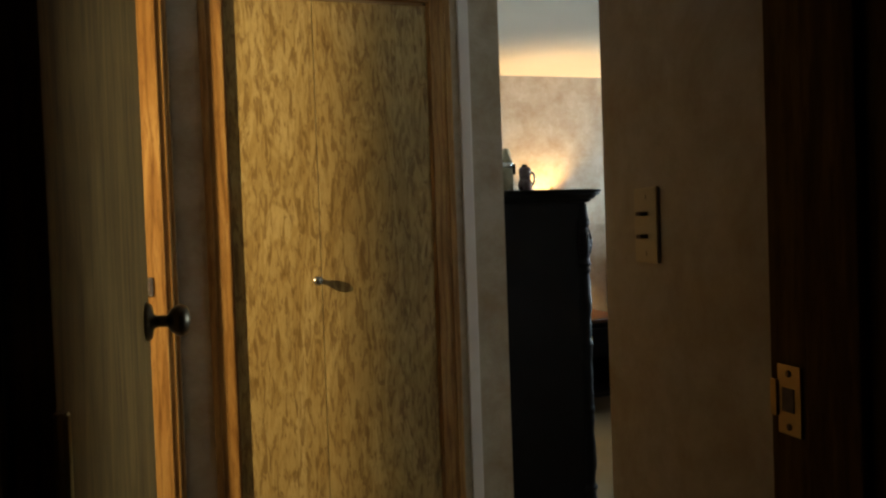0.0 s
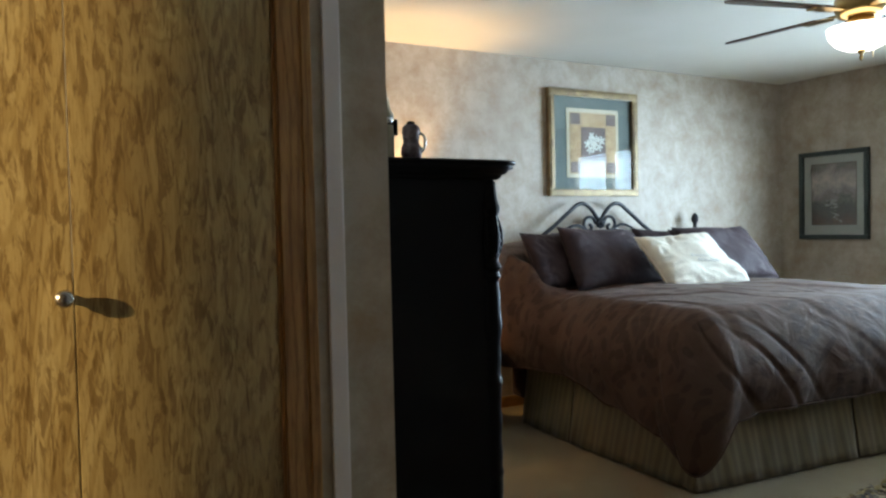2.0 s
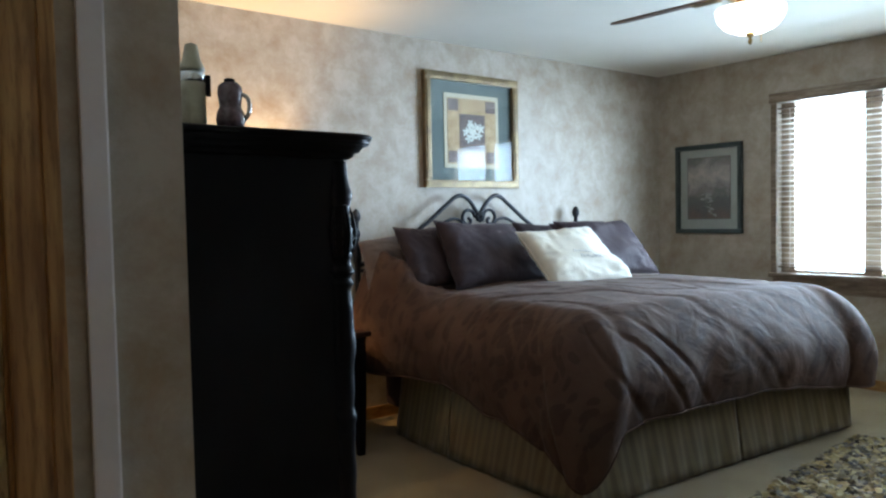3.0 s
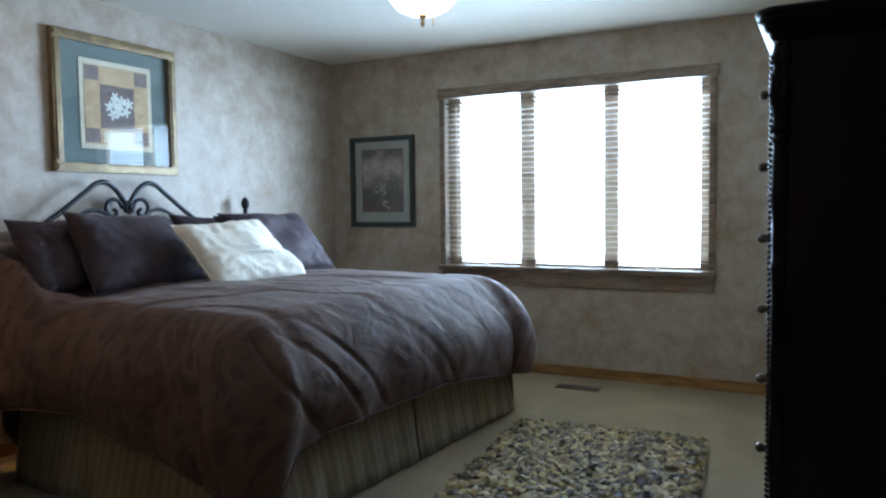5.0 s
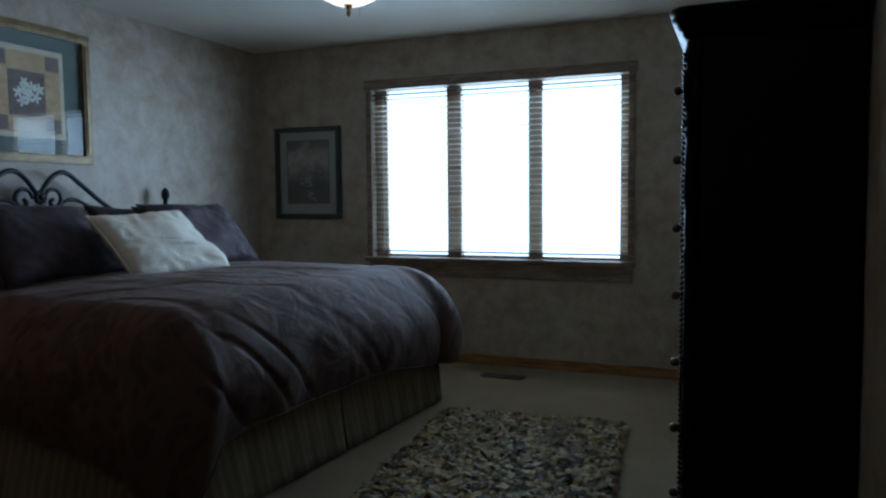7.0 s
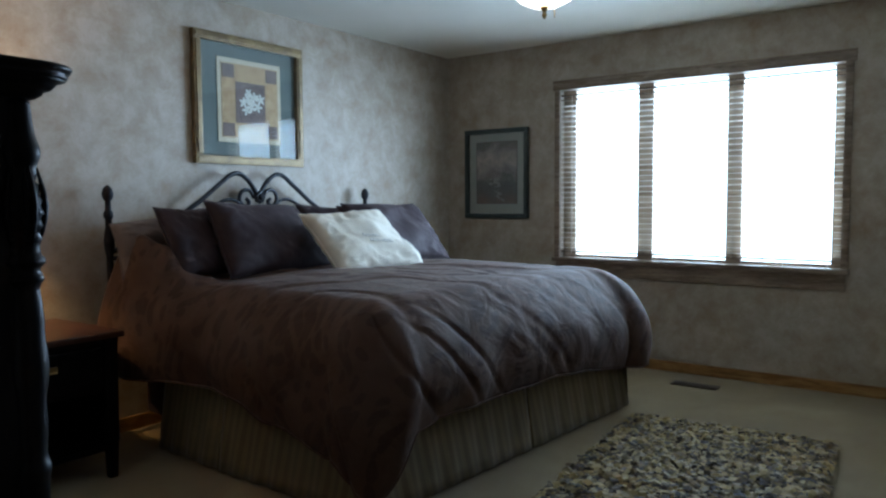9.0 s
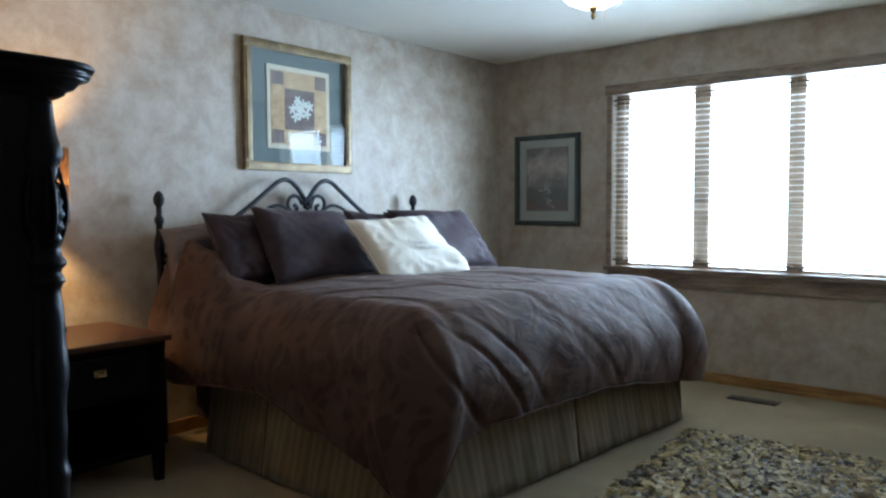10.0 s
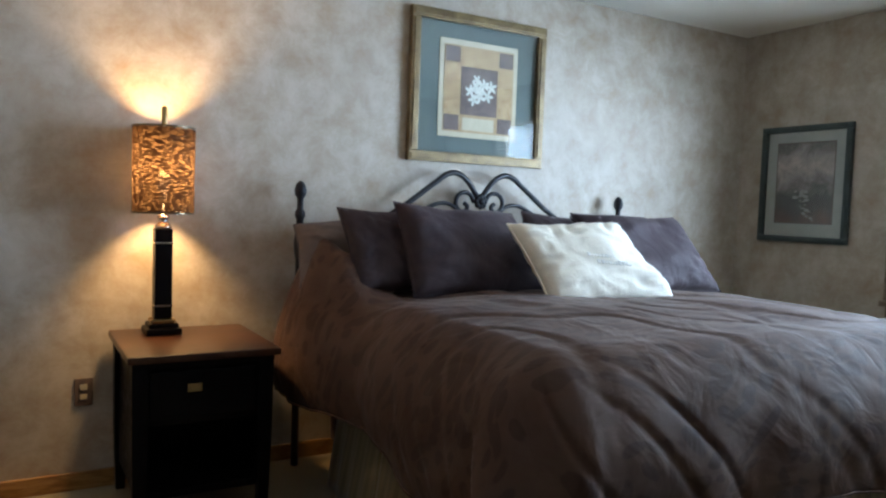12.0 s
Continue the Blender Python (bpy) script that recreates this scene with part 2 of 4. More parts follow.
SHAM = brown_duvet("taupe_sham_cloth", (0.15, 0.115, 0.105), (0.20, 0.16, 0.15), False)
SKIRT, LINEN, GILT = striped_skirt(), white_linen(), gilt_frame()
THREAD = mottled("tan_thread", (0.54, 0.51, 0.46), (0.61, 0.58, 0.53), 60)
IRON = mottled("dark_iron", (0.018, 0.018, 0.022), (0.04, 0.04, 0.045), 30, 0.42, 0.2, 0.7)
TEAL_MAT = mottled("teal_grey_mat_board", (0.052, 0.076, 0.066), (0.074, 0.10, 0.088), 12)
CREAM = mottled("cream_mat_board", (0.40, 0.345, 0.235), (0.48, 0.42, 0.30), 10)
SAGE = mottled("sage_mat_board", (0.40, 0.44, 0.40), (0.46, 0.49, 0.45), 9)
GREEN_FRAME = mottled("dark_green_frame", (0.02, 0.035, 0.034), (0.045, 0.065, 0.062), 20, 0.35)
OCHRE = mottled("ochre_print", (0.28, 0.165, 0.075), (0.42, 0.30, 0.15), 22)
RUST = mottled("rust_print", (0.12, 0.06, 0.045), (0.24, 0.135, 0.09), 26)
UMBER = mottled("umber_print", (0.07, 0.05, 0.045), (0.15, 0.10, 0.08), 30)
PETAL = mottled("ivory_petal_print", (0.42, 0.43, 0.37), (0.60, 0.59, 0.52), 40)
SCENE_PRINT = landscape_print()
BRASS = mat("aged_brass", (0.42, 0.30, 0.13), 0.28, 1.0)
DARK_BRASS = mottled("dark_bronze", (0.06, 0.045, 0.03), (0.13, 0.095, 0.06), 25, 0.3, 0.1, 0.9)
NICKEL = mat("brushed_nickel", (0.62, 0.60, 0.57), 0.25, 1.0)
IVORY = mottled("ivory_plastic", (0.52, 0.44, 0.30), (0.56, 0.48, 0.33), 6, 0.4, 0.02)
SLAT = mottled("blind_slat_wood", (0.80, 0.75, 0.68), (0.86, 0.82, 0.76), 14, 0.3)
TRIM_WHITE = mottled("pale_corner_bead", (0.76, 0.71, 0.73), (0.82, 0.78, 0.79), 7, 0.5)
GLASS = mat("clear_glass", (1, 1, 1), 0.0, Transmission_Weight=1.0, IOR=1.45)
SHADE = shade_weave()
BULB = glow("bulb_glass", (1.0, 0.72, 0.38), 12.0)
BOWL = glow("frosted_bowl", (1.0, 0.90, 0.72), 6.0)
BEAD_BLACK = mat("polished_black_bead", (0.006, 0.005, 0.006), 0.16)
FOAM = mottled("pale_stream_print", (0.30, 0.29, 0.27), (0.48, 0.46, 0.42), 60)
SHEET = mottled("sage_sheet", (0.11, 0.13, 0.09), (0.19, 0.22, 0.16), 9, 0.8)
CHIPS, CHIP = chip_leather("leather_chips", False), chip_leather("leather_strip", True)
RUG_BACK = mottled("rug_backing", (0.16, 0.115, 0.06), (0.24, 0.18, 0.10), 40, 0.95, 0.5)
BATH_TILE = mottled("bath_floor_vinyl", (0.45, 0.38, 0.28), (0.52, 0.45, 0.34), 8, 0.4)
BATH_PAINT = mottled("cream_bath_paint", (0.62, 0.52, 0.38), (0.68, 0.58, 0.44), 4, 0.6)
CERAMIC = mottled("glazed_ceramic", (0.05, 0.03, 0.033), (0.19, 0.13, 0.14), 35, 0.2, 0.1)
STONE_JAR = mottled("sage_stoneware", (0.28, 0.25, 0.17), (0.38, 0.34, 0.24), 25, 0.35)
SILVER = mat("silver_cap", (0.7, 0.72, 0.72), 0.25, 0.9)
BLADE = oak("walnut_blade", (0.07, 0.03, 0.014), (0.10, 0.045, 0.02), (0.14, 0.065, 0.03), 0.4, along="x")


# ---- building helpers ----
def bm_box(x0, x1, y0, y1, z0, z1, bevel=0.0, bm=None):
    bm = bm or bmesh.new()
    made = bmesh.ops.create_cube(bm, size=1.0, matrix=Matrix.Translation(((x0 + x1) / 2, (y0 + y1) / 2, (z0 + z1) / 2)) @ Matrix.Diagonal((x1 - x0, y1 - y0, z1 - z0, 1)))
    if bevel:
        edges = {e for v in made["verts"] for e in v.link_edges}
        bmesh.ops.bevel(bm, geom=list(edges), offset=bevel, segments=2, affect="EDGES", profile=0.7)
    return bm


def bm_lathe(profile, seg=24, bm=None, centre=(0, 0, 0), square=False):
    """Turns a profile of (radius, height) about z."""
    bm = bm or bmesh.new()
    rings = []
    for r, z in profile:
        ring = []
        for k in range(seg):
            a = 2 * math.pi * k / seg
            ring.append(bm.verts.new((centre[0] + r * math.cos(a), centre[1] + r * math.sin(a), centre[2] + z)))
        rings.append(ring)
    for a, b in zip(rings, rings[1:]):
        for k in range(seg):
            bm.faces.new((a[k], a[(k + 1) % seg], b[(k + 1) % seg], b[k]))
    bm.faces.new(list(reversed(rings[0])))
    bm.faces.new(rings[-1])
    return bm


def bm_tube(points, radius, seg=8, bm=None):
    bm = bm or bmesh.new()
    pts = [Vector(p) for p in points]
    rings = []
    for i, p in enumerate(pts):
        way = (pts[min(i + 1, len(pts) - 1)] - pts[max(i - 1, 0)]).normalized()
        side = way.cross(Vector((0, 1, 0)) if abs(way.y) < 0.9 else Vector((1, 0, 0))).normalized()
        up = side.cross(way)
        r = radius(i / (len(pts) - 1)) if callable(radius) else radius
        rings.append([bm.verts.new(p + r * (math.cos(2 * math.pi * k / seg) * side + math.sin(2 * math.pi * k / seg) * up)) for k in range(seg)])
    for a, b in zip(rings, rings[1:]):
        for k in range(seg):
            bm.faces.new((a[k], a[(k + 1) % seg], b[(k + 1) % seg], b[k]))
    bm.faces.new(list(reversed(rings[0])))
    bm.faces.new(rings[-1])
    return bm


def link(name, bm, material, smooth=False):
    me = bpy.data.meshes.new(name)
    bmesh.ops.recalc_face_normals(bm, faces=bm.faces[:])
    bm.to_mesh(me)
    bm.free()
    me.materials.append(material)
    if smooth:
        for p in me.polygons:
            p.use_smooth = True
    return new(name, me)


def part(name, bm, material, parent, label="", smooth=False):
    ob = link(name, bm, material, smooth)
    ob.parent = parent
    return tagged(ob, label)


def thing(name, label, category, m=None, group=""):
    ob = new(name)
    ob.empty_display_size = 0.1
    if m is not None:
        ob.matrix_world = m
    return tagged(ob, label, category, group)


def structure(name, bm, material, label, category):
    return tagged(link(name, bm, material), label, category, kind="structure")


def smoothstep(a, b, x):
    t = min(1.0, max(0.0, (x - a) / (b - a)))
    return t * t * (3 - 2 * t)


# ---- the plan ----
XW, XE, YS, YN, H = 0.862, 5.942, 1.819, 5.877, 2.44     # bedroom: west, east, south, north walls, ceiling
VX0, VX1, VY0, VY1 = -0.235, 0.574, 1.39, 3.094           # vestibule between the bedroom door and the closet
OY0, OY1, OZ0, OZ1 = 2.86, 4.81, 0.79, 2.075              # window opening
T = 0.14

structure("floor", bm_box(-1.95, XE, -0.9, YN, -0.1, 0.0), CARPET, "tan cut-pile carpet with faint worn patches", "carpet")
structure("ceiling", bm_box(-2.1, XE + 0.2, -1.1, YN + 0.2, H, H + 0.12), CEIL, "off-white textured plaster ceiling", "ceiling")
structure("wall_north", bm_box(XW - T, XE + 0.15, YN, YN + T, -0.1, H), PAINT, "taupe sponge-painted wall behind the bed", "wall")
bm = bm_box(XE, XE + 0.15, YS - T, OY0, -0.1, H)
bm_box(XE, XE + 0.15, OY1, YN, -0.1, H, bm=bm)
bm_box(XE, XE + 0.15, OY0, OY1, -0.1, OZ0, bm=bm)
bm_box(XE, XE + 0.15, OY0, OY1, OZ1, H, bm=bm)
structure("wall_east", bm, PAINT, "taupe sponge-painted wall with a triple window", "wall")
structure("wall_south", bm_box(VX1 + T, XE, YS - T, YS, -0.1, H), PAINT, "taupe sponge-painted wall behind the tall chest", "wall")
structure("wall_vestibule_east", bm_box(VX1, VX1 + T, VY0, YS, -0.1, H), PAINT, "taupe sponge-painted wall with a light switch", "wall")
bm = bm_box(0.62, XW, VY1, VY1 + 0.11, -0.1, H)
bm_box(VX0 - 0.12, -0.05, VY1, VY1 + 0.11, -0.1, H, bm=bm)
bm_box(-0.05, 0.62, VY1, VY1 + 0.11, 2.06, H, bm=bm)
structure("wall_closet", bm, PAINT, "taupe painted partition round the closet", "wall")
structure("wall_west", bm_box(XW - T, XW, VY1 + 0.11, YN, -0.1, H), PAINT, "taupe sponge-painted wall behind the dresser", "wall")
structure("closet_back", bm_box(VX0 - 0.12, XW - T, VY1 + 0.7, VY1 + 0.75, -0.1, H), PAINT, "plain back of the closet", "wall")
BY0, BY1 = 2.225, 3.03                                      # bathroom doorway
bm = bm_box(VX0 - 0.07, VX0, 1.25, BY0, -0.1, H)
bm_box(VX0 - 0.07, VX0, BY1, VY1, -0.1, H, bm=bm)
bm_box(VX0 - 0.07, VX0, BY0, BY1, 2.04, H, bm=bm)
structure("wall_vestibule_west", bm, PAINT, "taupe painted wall with the bathroom doorway", "wall")
bm = bm_box(-1.9, -0.21, 1.25, 1.39, -0.1, H)
bm_box(0.574, 1.6, 1.25, 1.39, -0.1, H, bm=bm)
bm_box(-0.21, 0.574, 1.25, 1.39, 2.05, H, bm=bm)
structure("wall_doorway", bm, PAINT, "taupe painted wall round the bedroom doorway", "wall")
bm = bm_box(-1.1, -1.0, -0.9, 1.25, -0.1, H)
bm_box(1.0, 1.1, -0.9, 1.25, -0.1, H, bm=bm)
bm_box(-1.1, 1.1, -1.0, -0.9, -0.1, H, bm=bm)
structure("wall_hall", bm, PAINT, "plain painted walls of the hall", "wall")
bm = bm_box(-1.95, -1.85, 1.39, 3.9, -0.1, H)
bm_box(-1.95, VX0 - 0.07, 3.8, 3.9, -0.1, H, bm=bm)
structure("wall_bathroom", bm, BATH_PAINT, "cream painted bathroom walls", "wall")
structure("bathroom_floor", bm_box(-1.85, VX0 - 0.07, 1.39, 3.8, 0.0, 0.006), BATH_TILE, "tan vinyl bathroom floor", "floor")
structure("ground", bm_box(6.4, 400, -300, 300, -0.6, -0.5), mottled("lawn", (0.06, 0.10, 0.03), (0.12, 0.16, 0.06), 0.5, 0.9), "grass outside the window", "ground")


def board(name, box, material, label="golden oak baseboard", category="baseboard"):
    return structure(name, bm_box(*box, bevel=0.004), material, label, category)


BH = 0.075
board("baseboard_north", (XW, XE, YN - 0.014, YN, 0, BH), OAK_RAIL_X)
board("baseboard_east", (XE - 0.014, XE, YS, YN - 0.014, 0, BH), OAK_FLAT)
board("baseboard_south", (VX1 + 0.02, XE - 0.014, YS, YS + 0.014, 0, BH), OAK_RAIL_X)
board("baseboard_west", (XW, XW + 0.014, VY1 + 0.02, YN - 0.014, 0, BH), OAK_FLAT)
board("baseboard_vestibule", (VX1 - 0.014, VX1, VY0 + 0.02, YS - 0.01, 0, BH), OAK_FLAT)
board("baseboard_closet", (0.70, 0.73, VY1 - 0.014, VY1, 0, BH), OAK_RAIL_X)

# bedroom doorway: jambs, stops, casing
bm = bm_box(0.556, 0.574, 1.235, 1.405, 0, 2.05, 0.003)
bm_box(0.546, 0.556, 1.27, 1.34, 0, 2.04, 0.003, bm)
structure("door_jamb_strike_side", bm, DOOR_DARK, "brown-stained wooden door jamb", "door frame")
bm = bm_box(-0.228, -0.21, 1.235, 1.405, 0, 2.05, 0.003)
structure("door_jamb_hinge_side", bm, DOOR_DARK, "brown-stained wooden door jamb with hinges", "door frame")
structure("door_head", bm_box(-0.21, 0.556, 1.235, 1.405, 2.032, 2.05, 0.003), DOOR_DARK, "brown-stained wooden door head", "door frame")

plate = thing("strike_plate", "brass strike plate let into the door jamb", "strike plate", pose(0.5555, 1.374, 1.10))
bm = bm_box(-0.0022, 0, -0.017, 0.017, -0.038, 0.038, 0.0008)
part("plate", bm, BRASS, plate)
part("latch_hole", bm_box(-0.0032, -0.0010, -0.008, 0.010, -0.013, 0.013), UMBER, plate, "dark latch hole")
part("lip", bm_box(-0.005, -0.0015, 0.017, 0.026, -0.02, 0.02, 0.001), BRASS, plate)
for dz in (-0.029, 0.029):
    part("screw", bm_lathe([(0.004, 0), (0.004, 0.0012), (0.002, 0.0018)], 10), DARK_BRASS, plate).matrix_basis = pose(-0.0022, 0, dz, 0, -90, 0)


def knob_set(parent, x, y, z, side, material):
    prof = [(0.033, 0.0), (0.033, 0.004), (0.028, 0.009), (0.013, 0.012), (0.010, 0.018), (0.010, 0.034), (0.020, 0.040), (0.027, 0.050), (0.0275, 0.058), (0.022, 0.066), (0.010, 0.070), (0.001, 0.071)]
    k = part("door_knob", bm_lathe(prof, 28), material, parent, "dark bronze round door knob", True)
    k.matrix_basis = pose(x, y, z, 0, 90 * side, 0)
    return k


door = tagged(new("door_1"), "open brown wood-veneer bedroom door with a bronze knob", "door", kind="structure")
door.matrix_world = pose(-0.205, 1.405, 0.012)
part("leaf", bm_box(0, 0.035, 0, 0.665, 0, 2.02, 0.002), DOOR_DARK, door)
knob_set(door, 0.035, 0.622, 1.15, 1, DARK_BRASS)
part("latch", bm_box(0.008, 0.027, 0.664, 0.6665, 1.11, 1.19), BRASS, door, "brass latch face")
for z in (0.25, 1.05, 1.8):
    part("hinge", bm_lathe([(0.006, 0), (0.007, 0.002), (0.007, 0.088), (0.006, 0.09)], 10, centre=(0.04, -0.006, z)), BRASS, door)

# bathroom doorway
bm = bm_box(VX0 - 0.074, VX0 + 0.004, BY1 - 0.018, BY1 + 0.0, 0, 2.04, 0.002)
structure("bath_jamb_far", bm, OAK, "golden oak bathroom door jamb", "door frame")
structure("bath_jamb_near", bm_box(VX0 - 0.074, VX0 + 0.004, BY0, BY0 + 0.018, 0, 2.04, 0.002), OAK, "golden oak bathroom door jamb", "door frame")
bm = bm_box(VX0, VX0 + 0.022, BY1 - 0.012, BY1 + 0.058, 0, 2.09, 0.004)
bm_box(VX0 + 0.020, VX0 + 0.032, BY1 + 0.025, BY1 + 0.058, 0, 2.09, 0.003, bm)
structure("bath_casing_far", bm, OAK, "moulded golden oak door casing", "door frame")
structure("bath_casing_near", bm_box(VX0, VX0 + 0.016, BY0 - 0.05, BY0 + 0.012, 0, 2.09, 0.004), OAK, "golden oak door casing", "door frame")
structure("bath_casing_head", bm_box(VX0, VX0 + 0.016, BY0 + 0.012, BY1 - 0.012, 2.03, 2.09, 0.004), OAK_FLAT, "golden oak door casing", "door frame")
plate = thing("bath_strike_plate", "small dark steel strike plate on the oak jamb", "strike plate", pose(VX0 - 0.05, BY1 - 0.0185, 1.165))
part("plate", bm_box(-0.018, 0.018, -0.002, 0, -0.028, 0.028, 0.0006), NICKEL, plate)
part("latch_hole", bm_box(-0.009, 0.009, -0.003, -0.001, -0.012, 0.012), UMBER, plate)

cab = thing("linen_cabinet", "golden oak bathroom cabinet with a pale top", "cabinet", pose(-1.2, 3.55, 0.006))
part("body", bm_box(-0.6, 0.82, -0.24, 0.25, 0.08, 1.30, 0.006), OAK, cab)
part("top", bm_box(-0.62, 0.835, -0.26, 0.25, 1.30, 1.335, 0.008), CREAM, cab, "cream laminate top")
part("toe_kick", bm_box(-0.58, 0.80, -0.20, 0.25, 0, 0.08), UMBER, cab)
for x in (-0.57, -0.10, 0.37):
    d = part("door", bm_box(x, x + 0.42, -0.262, -0.24, 0.12, 1.26, 0.008), OAK, cab)
    part("pull", bm_tube([(x + 0.37, -0.262, 0.7), (x + 0.37, -0.29, 0.72), (x + 0.37, -0.29, 0.80), (x + 0.37, -0.262, 0.82)], 0.005), BRASS, d)
# Out of view; swung so its edge keeps bathroom light off the closet's right side.
bath_door = tagged(new("door_3"), "unseen half-open golden oak bathroom door with nickel knob, set to shade the closet", "door", kind="structure")
bath_door.matrix_world = pose(VX0 - 0.075, BY0 + 0.020, 0.015, 0, 0, -33)
part("leaf", bm_box(-0.70, 0, 0, 0.035, 0, 2.01, 0.002), OAK, bath_door)
k = knob_set(bath_door, -0.64, 0.035, 1.13, 1, NICKEL)
k.matrix_basis = pose(-0.64, 0.035, 1.13, -90, 0, 0)
k["label"] = "satin nickel round door knob"
sconce = thing("wall_sconce", "lit frosted globe on a brass wall bracket", "wall lamp", pose(-1.85, 2.36, 1.75))
part("backplate", bm_box(0, 0.02, -0.05, 0.05, -0.09, 0.09, 0.008), BRASS, sconce)
part("arm", bm_tube([(0.02, 0, -0.05), (0.09, 0, -0.08), (0.15, 0, -0.075)], 0.008), BRASS, sconce, "", True)
g = part("globe", bm_lathe([(0.02, -0.066)] + [(0.062 * math.sin(q * math.pi / 12), -0.062 * math.cos(q * math.pi / 12)) for q in range(2, 12)] + [(0.003, 0.062)], 20, centre=(0.15, 0, 0)), BOWL, sconce, "glowing frosted globe", True)
g.visible_shadow = False

# closet: bifold door, jambs, casings
door = tagged(new("door_2"), "closed oak-veneer bifold closet door with a small knob", "door", kind="structure")
door.matrix_world = pose(-0.04, VY1 + 0.004, 0.015)
part("bifold_leaf", bm_box(0.002, 0.2725, 0, 0.028, 0, 2.035, 0.002), OAK_PALE, door)
part("bifold_leaf", bm_box(0.2745, 0.648, 0, 0.028, 0, 2.035, 0.002), OAK_PALE, door)
k = part("knob", bm_lathe([(0.010, 0), (0.009, 0.006), (0.007, 0.012), (0.012, 0.018), (0.0165, 0.026), (0.016, 0.033), (0.010, 0.038), (0.001, 0.039)], 20), NICKEL, door, "small satin-nickel knob", True)
k.matrix_basis = pose(0.258, 0, 1.14, 90, 0, 0)
for name, x0, x1 in (("closet_jamb_west", -0.05, -0.038), ("closet_jamb_east", 0.608, 0.62)):
    structure(name, bm_box(x0, x1, VY1 - 0.002, VY1 + 0.112, 0, 2.06, 0.002), OAK, "golden oak closet jamb", "door frame")
for name, x0, x1 in (("closet_casing_west", -0.115, -0.044), ("closet_casing_east", 0.614, 0.685)):
    bm = bm_box(x0, x1, VY1 - 0.014, VY1, 0, 2.12, 0.004)
    xm = x1 if x0 > 0 else x0
    bm_box(min(xm, xm - 0.022) if x0 > 0 else xm, xm if x0 > 0 else xm + 0.022, VY1 - 0.021, VY1 - 0.012, 0, 2.12, 0.003, bm)
    structure(name, bm, OAK, "moulded golden oak closet casing", "door frame")
structure("closet_casing_head", bm_box(-0.044, 0.614, VY1 - 0.014, VY1, 2.056, 2.12, 0.004), OAK_RAIL_X, "golden oak closet casing", "door frame")
structure("corner_strip", bm_box(0.714, 0.752, VY1 - 0.012, VY1, 0, H, 0.004), TRIM_WHITE, "narrow pale painted upright strip", "trim")

# light switch
sw = thing("light_switch", "ivory two-toggle wall switch plate", "switch", pose(VX1, 1.683, 1.295))
part("plate", bm_box(-0.006, 0, -0.031, 0.031, -0.056, 0.056, 0.003), IVORY, sw)
for z in (0.017, -0.017):
    k = part("toggle", bm_box(-0.018, -0.004, -0.007, 0.007, z - 0.003, z + 0.003, 0.0012), UMBER, sw, "dark toggle")
for z in (0.042, -0.042):
    part("screw", bm_lathe([(0.0035, 0), (0.0035, 0.001)], 10), IVORY, sw).matrix_basis = pose(-0.006, 0, z, 0, -90, 0)


# ---- window and blinds ----
win = tagged(new("window_1"), "triple wood-framed window, blown-out daylight behind open blinds", "window", kind="structure")
win.matrix_world = pose(XE, 0, 0)
sash_edges = [(4.705, 4.210), (4.092, 3.578), (3.472, 2.925)]
part("window_frame", bm_box(0.06, 0.11, 4.705, OY1, OZ0, OZ1, 0.004), FRAME_WOOD_GLARE, win)
part("window_frame", bm_box(0.06, 0.11, OY0, 2.925, OZ0, OZ1, 0.004), FRAME_WOOD_GLARE, win)
for a, b in ((4.092, 4.210), (3.472, 3.578)):
    part("mullion", bm_box(0.055, 0.115, a, b, OZ0, OZ1, 0.006), FRAME_WOOD_GLARE, win)
for a, b in sash_edges:
    part("sash_rail", bm_box(0.062, 0.108, b, a, OZ0, OZ0 + 0.022, 0.004), FRAME_WOOD_GLARE, win)
    part("sash_rail", bm_box(0.062, 0.108, b, a, OZ1 - 0.006, OZ1, 0.002), FRAME_WOOD_GLARE, win)
    pane = part("pane", bm_box(0.083, 0.087, b, a, OZ0 + 0.022, OZ1 - 0.006), GLASS, win, "clear glass pane")
    pane.visible_shadow = False
    crank = part("crank", bm_tube([(0.03, (a + b) / 2, OZ0 + 0.012), (0.02, (a + b) / 2 + 0.03, OZ0 + 0.02), (0.02, (a + b) / 2 + 0.08, OZ0 + 0.022)], 0.006), NICKEL, win, "white metal crank handle")
for y0, y1 in ((OY1, OY1 + 0.045), (OY0 - 0.045, OY0)):
    part("casing", bm_box(-0.016, 0, y0, y1, 0.775, 2.135, 0.004), WINDOW_WOOD_BACKLIT, win)
part("head_casing", bm_box(-0.018, 0, OY0 - 0.06, OY1 + 0.06, OZ1, 2.15, 0.005), WINDOW_WOOD_BACKLIT, win)
part("window_sill", bm_box(-0.05, 0.06, OY0 - 0.05, OY1 + 0.05, 0.757, OZ0, 0.006), WINDOW_WOOD_BACKLIT, win)
part("apron", bm_box(-0.018, 0, OY0 - 0.03, OY1 + 0.03, 0.65, 0.757, 0.006), WINDOW_WOOD_BACKLIT, win)

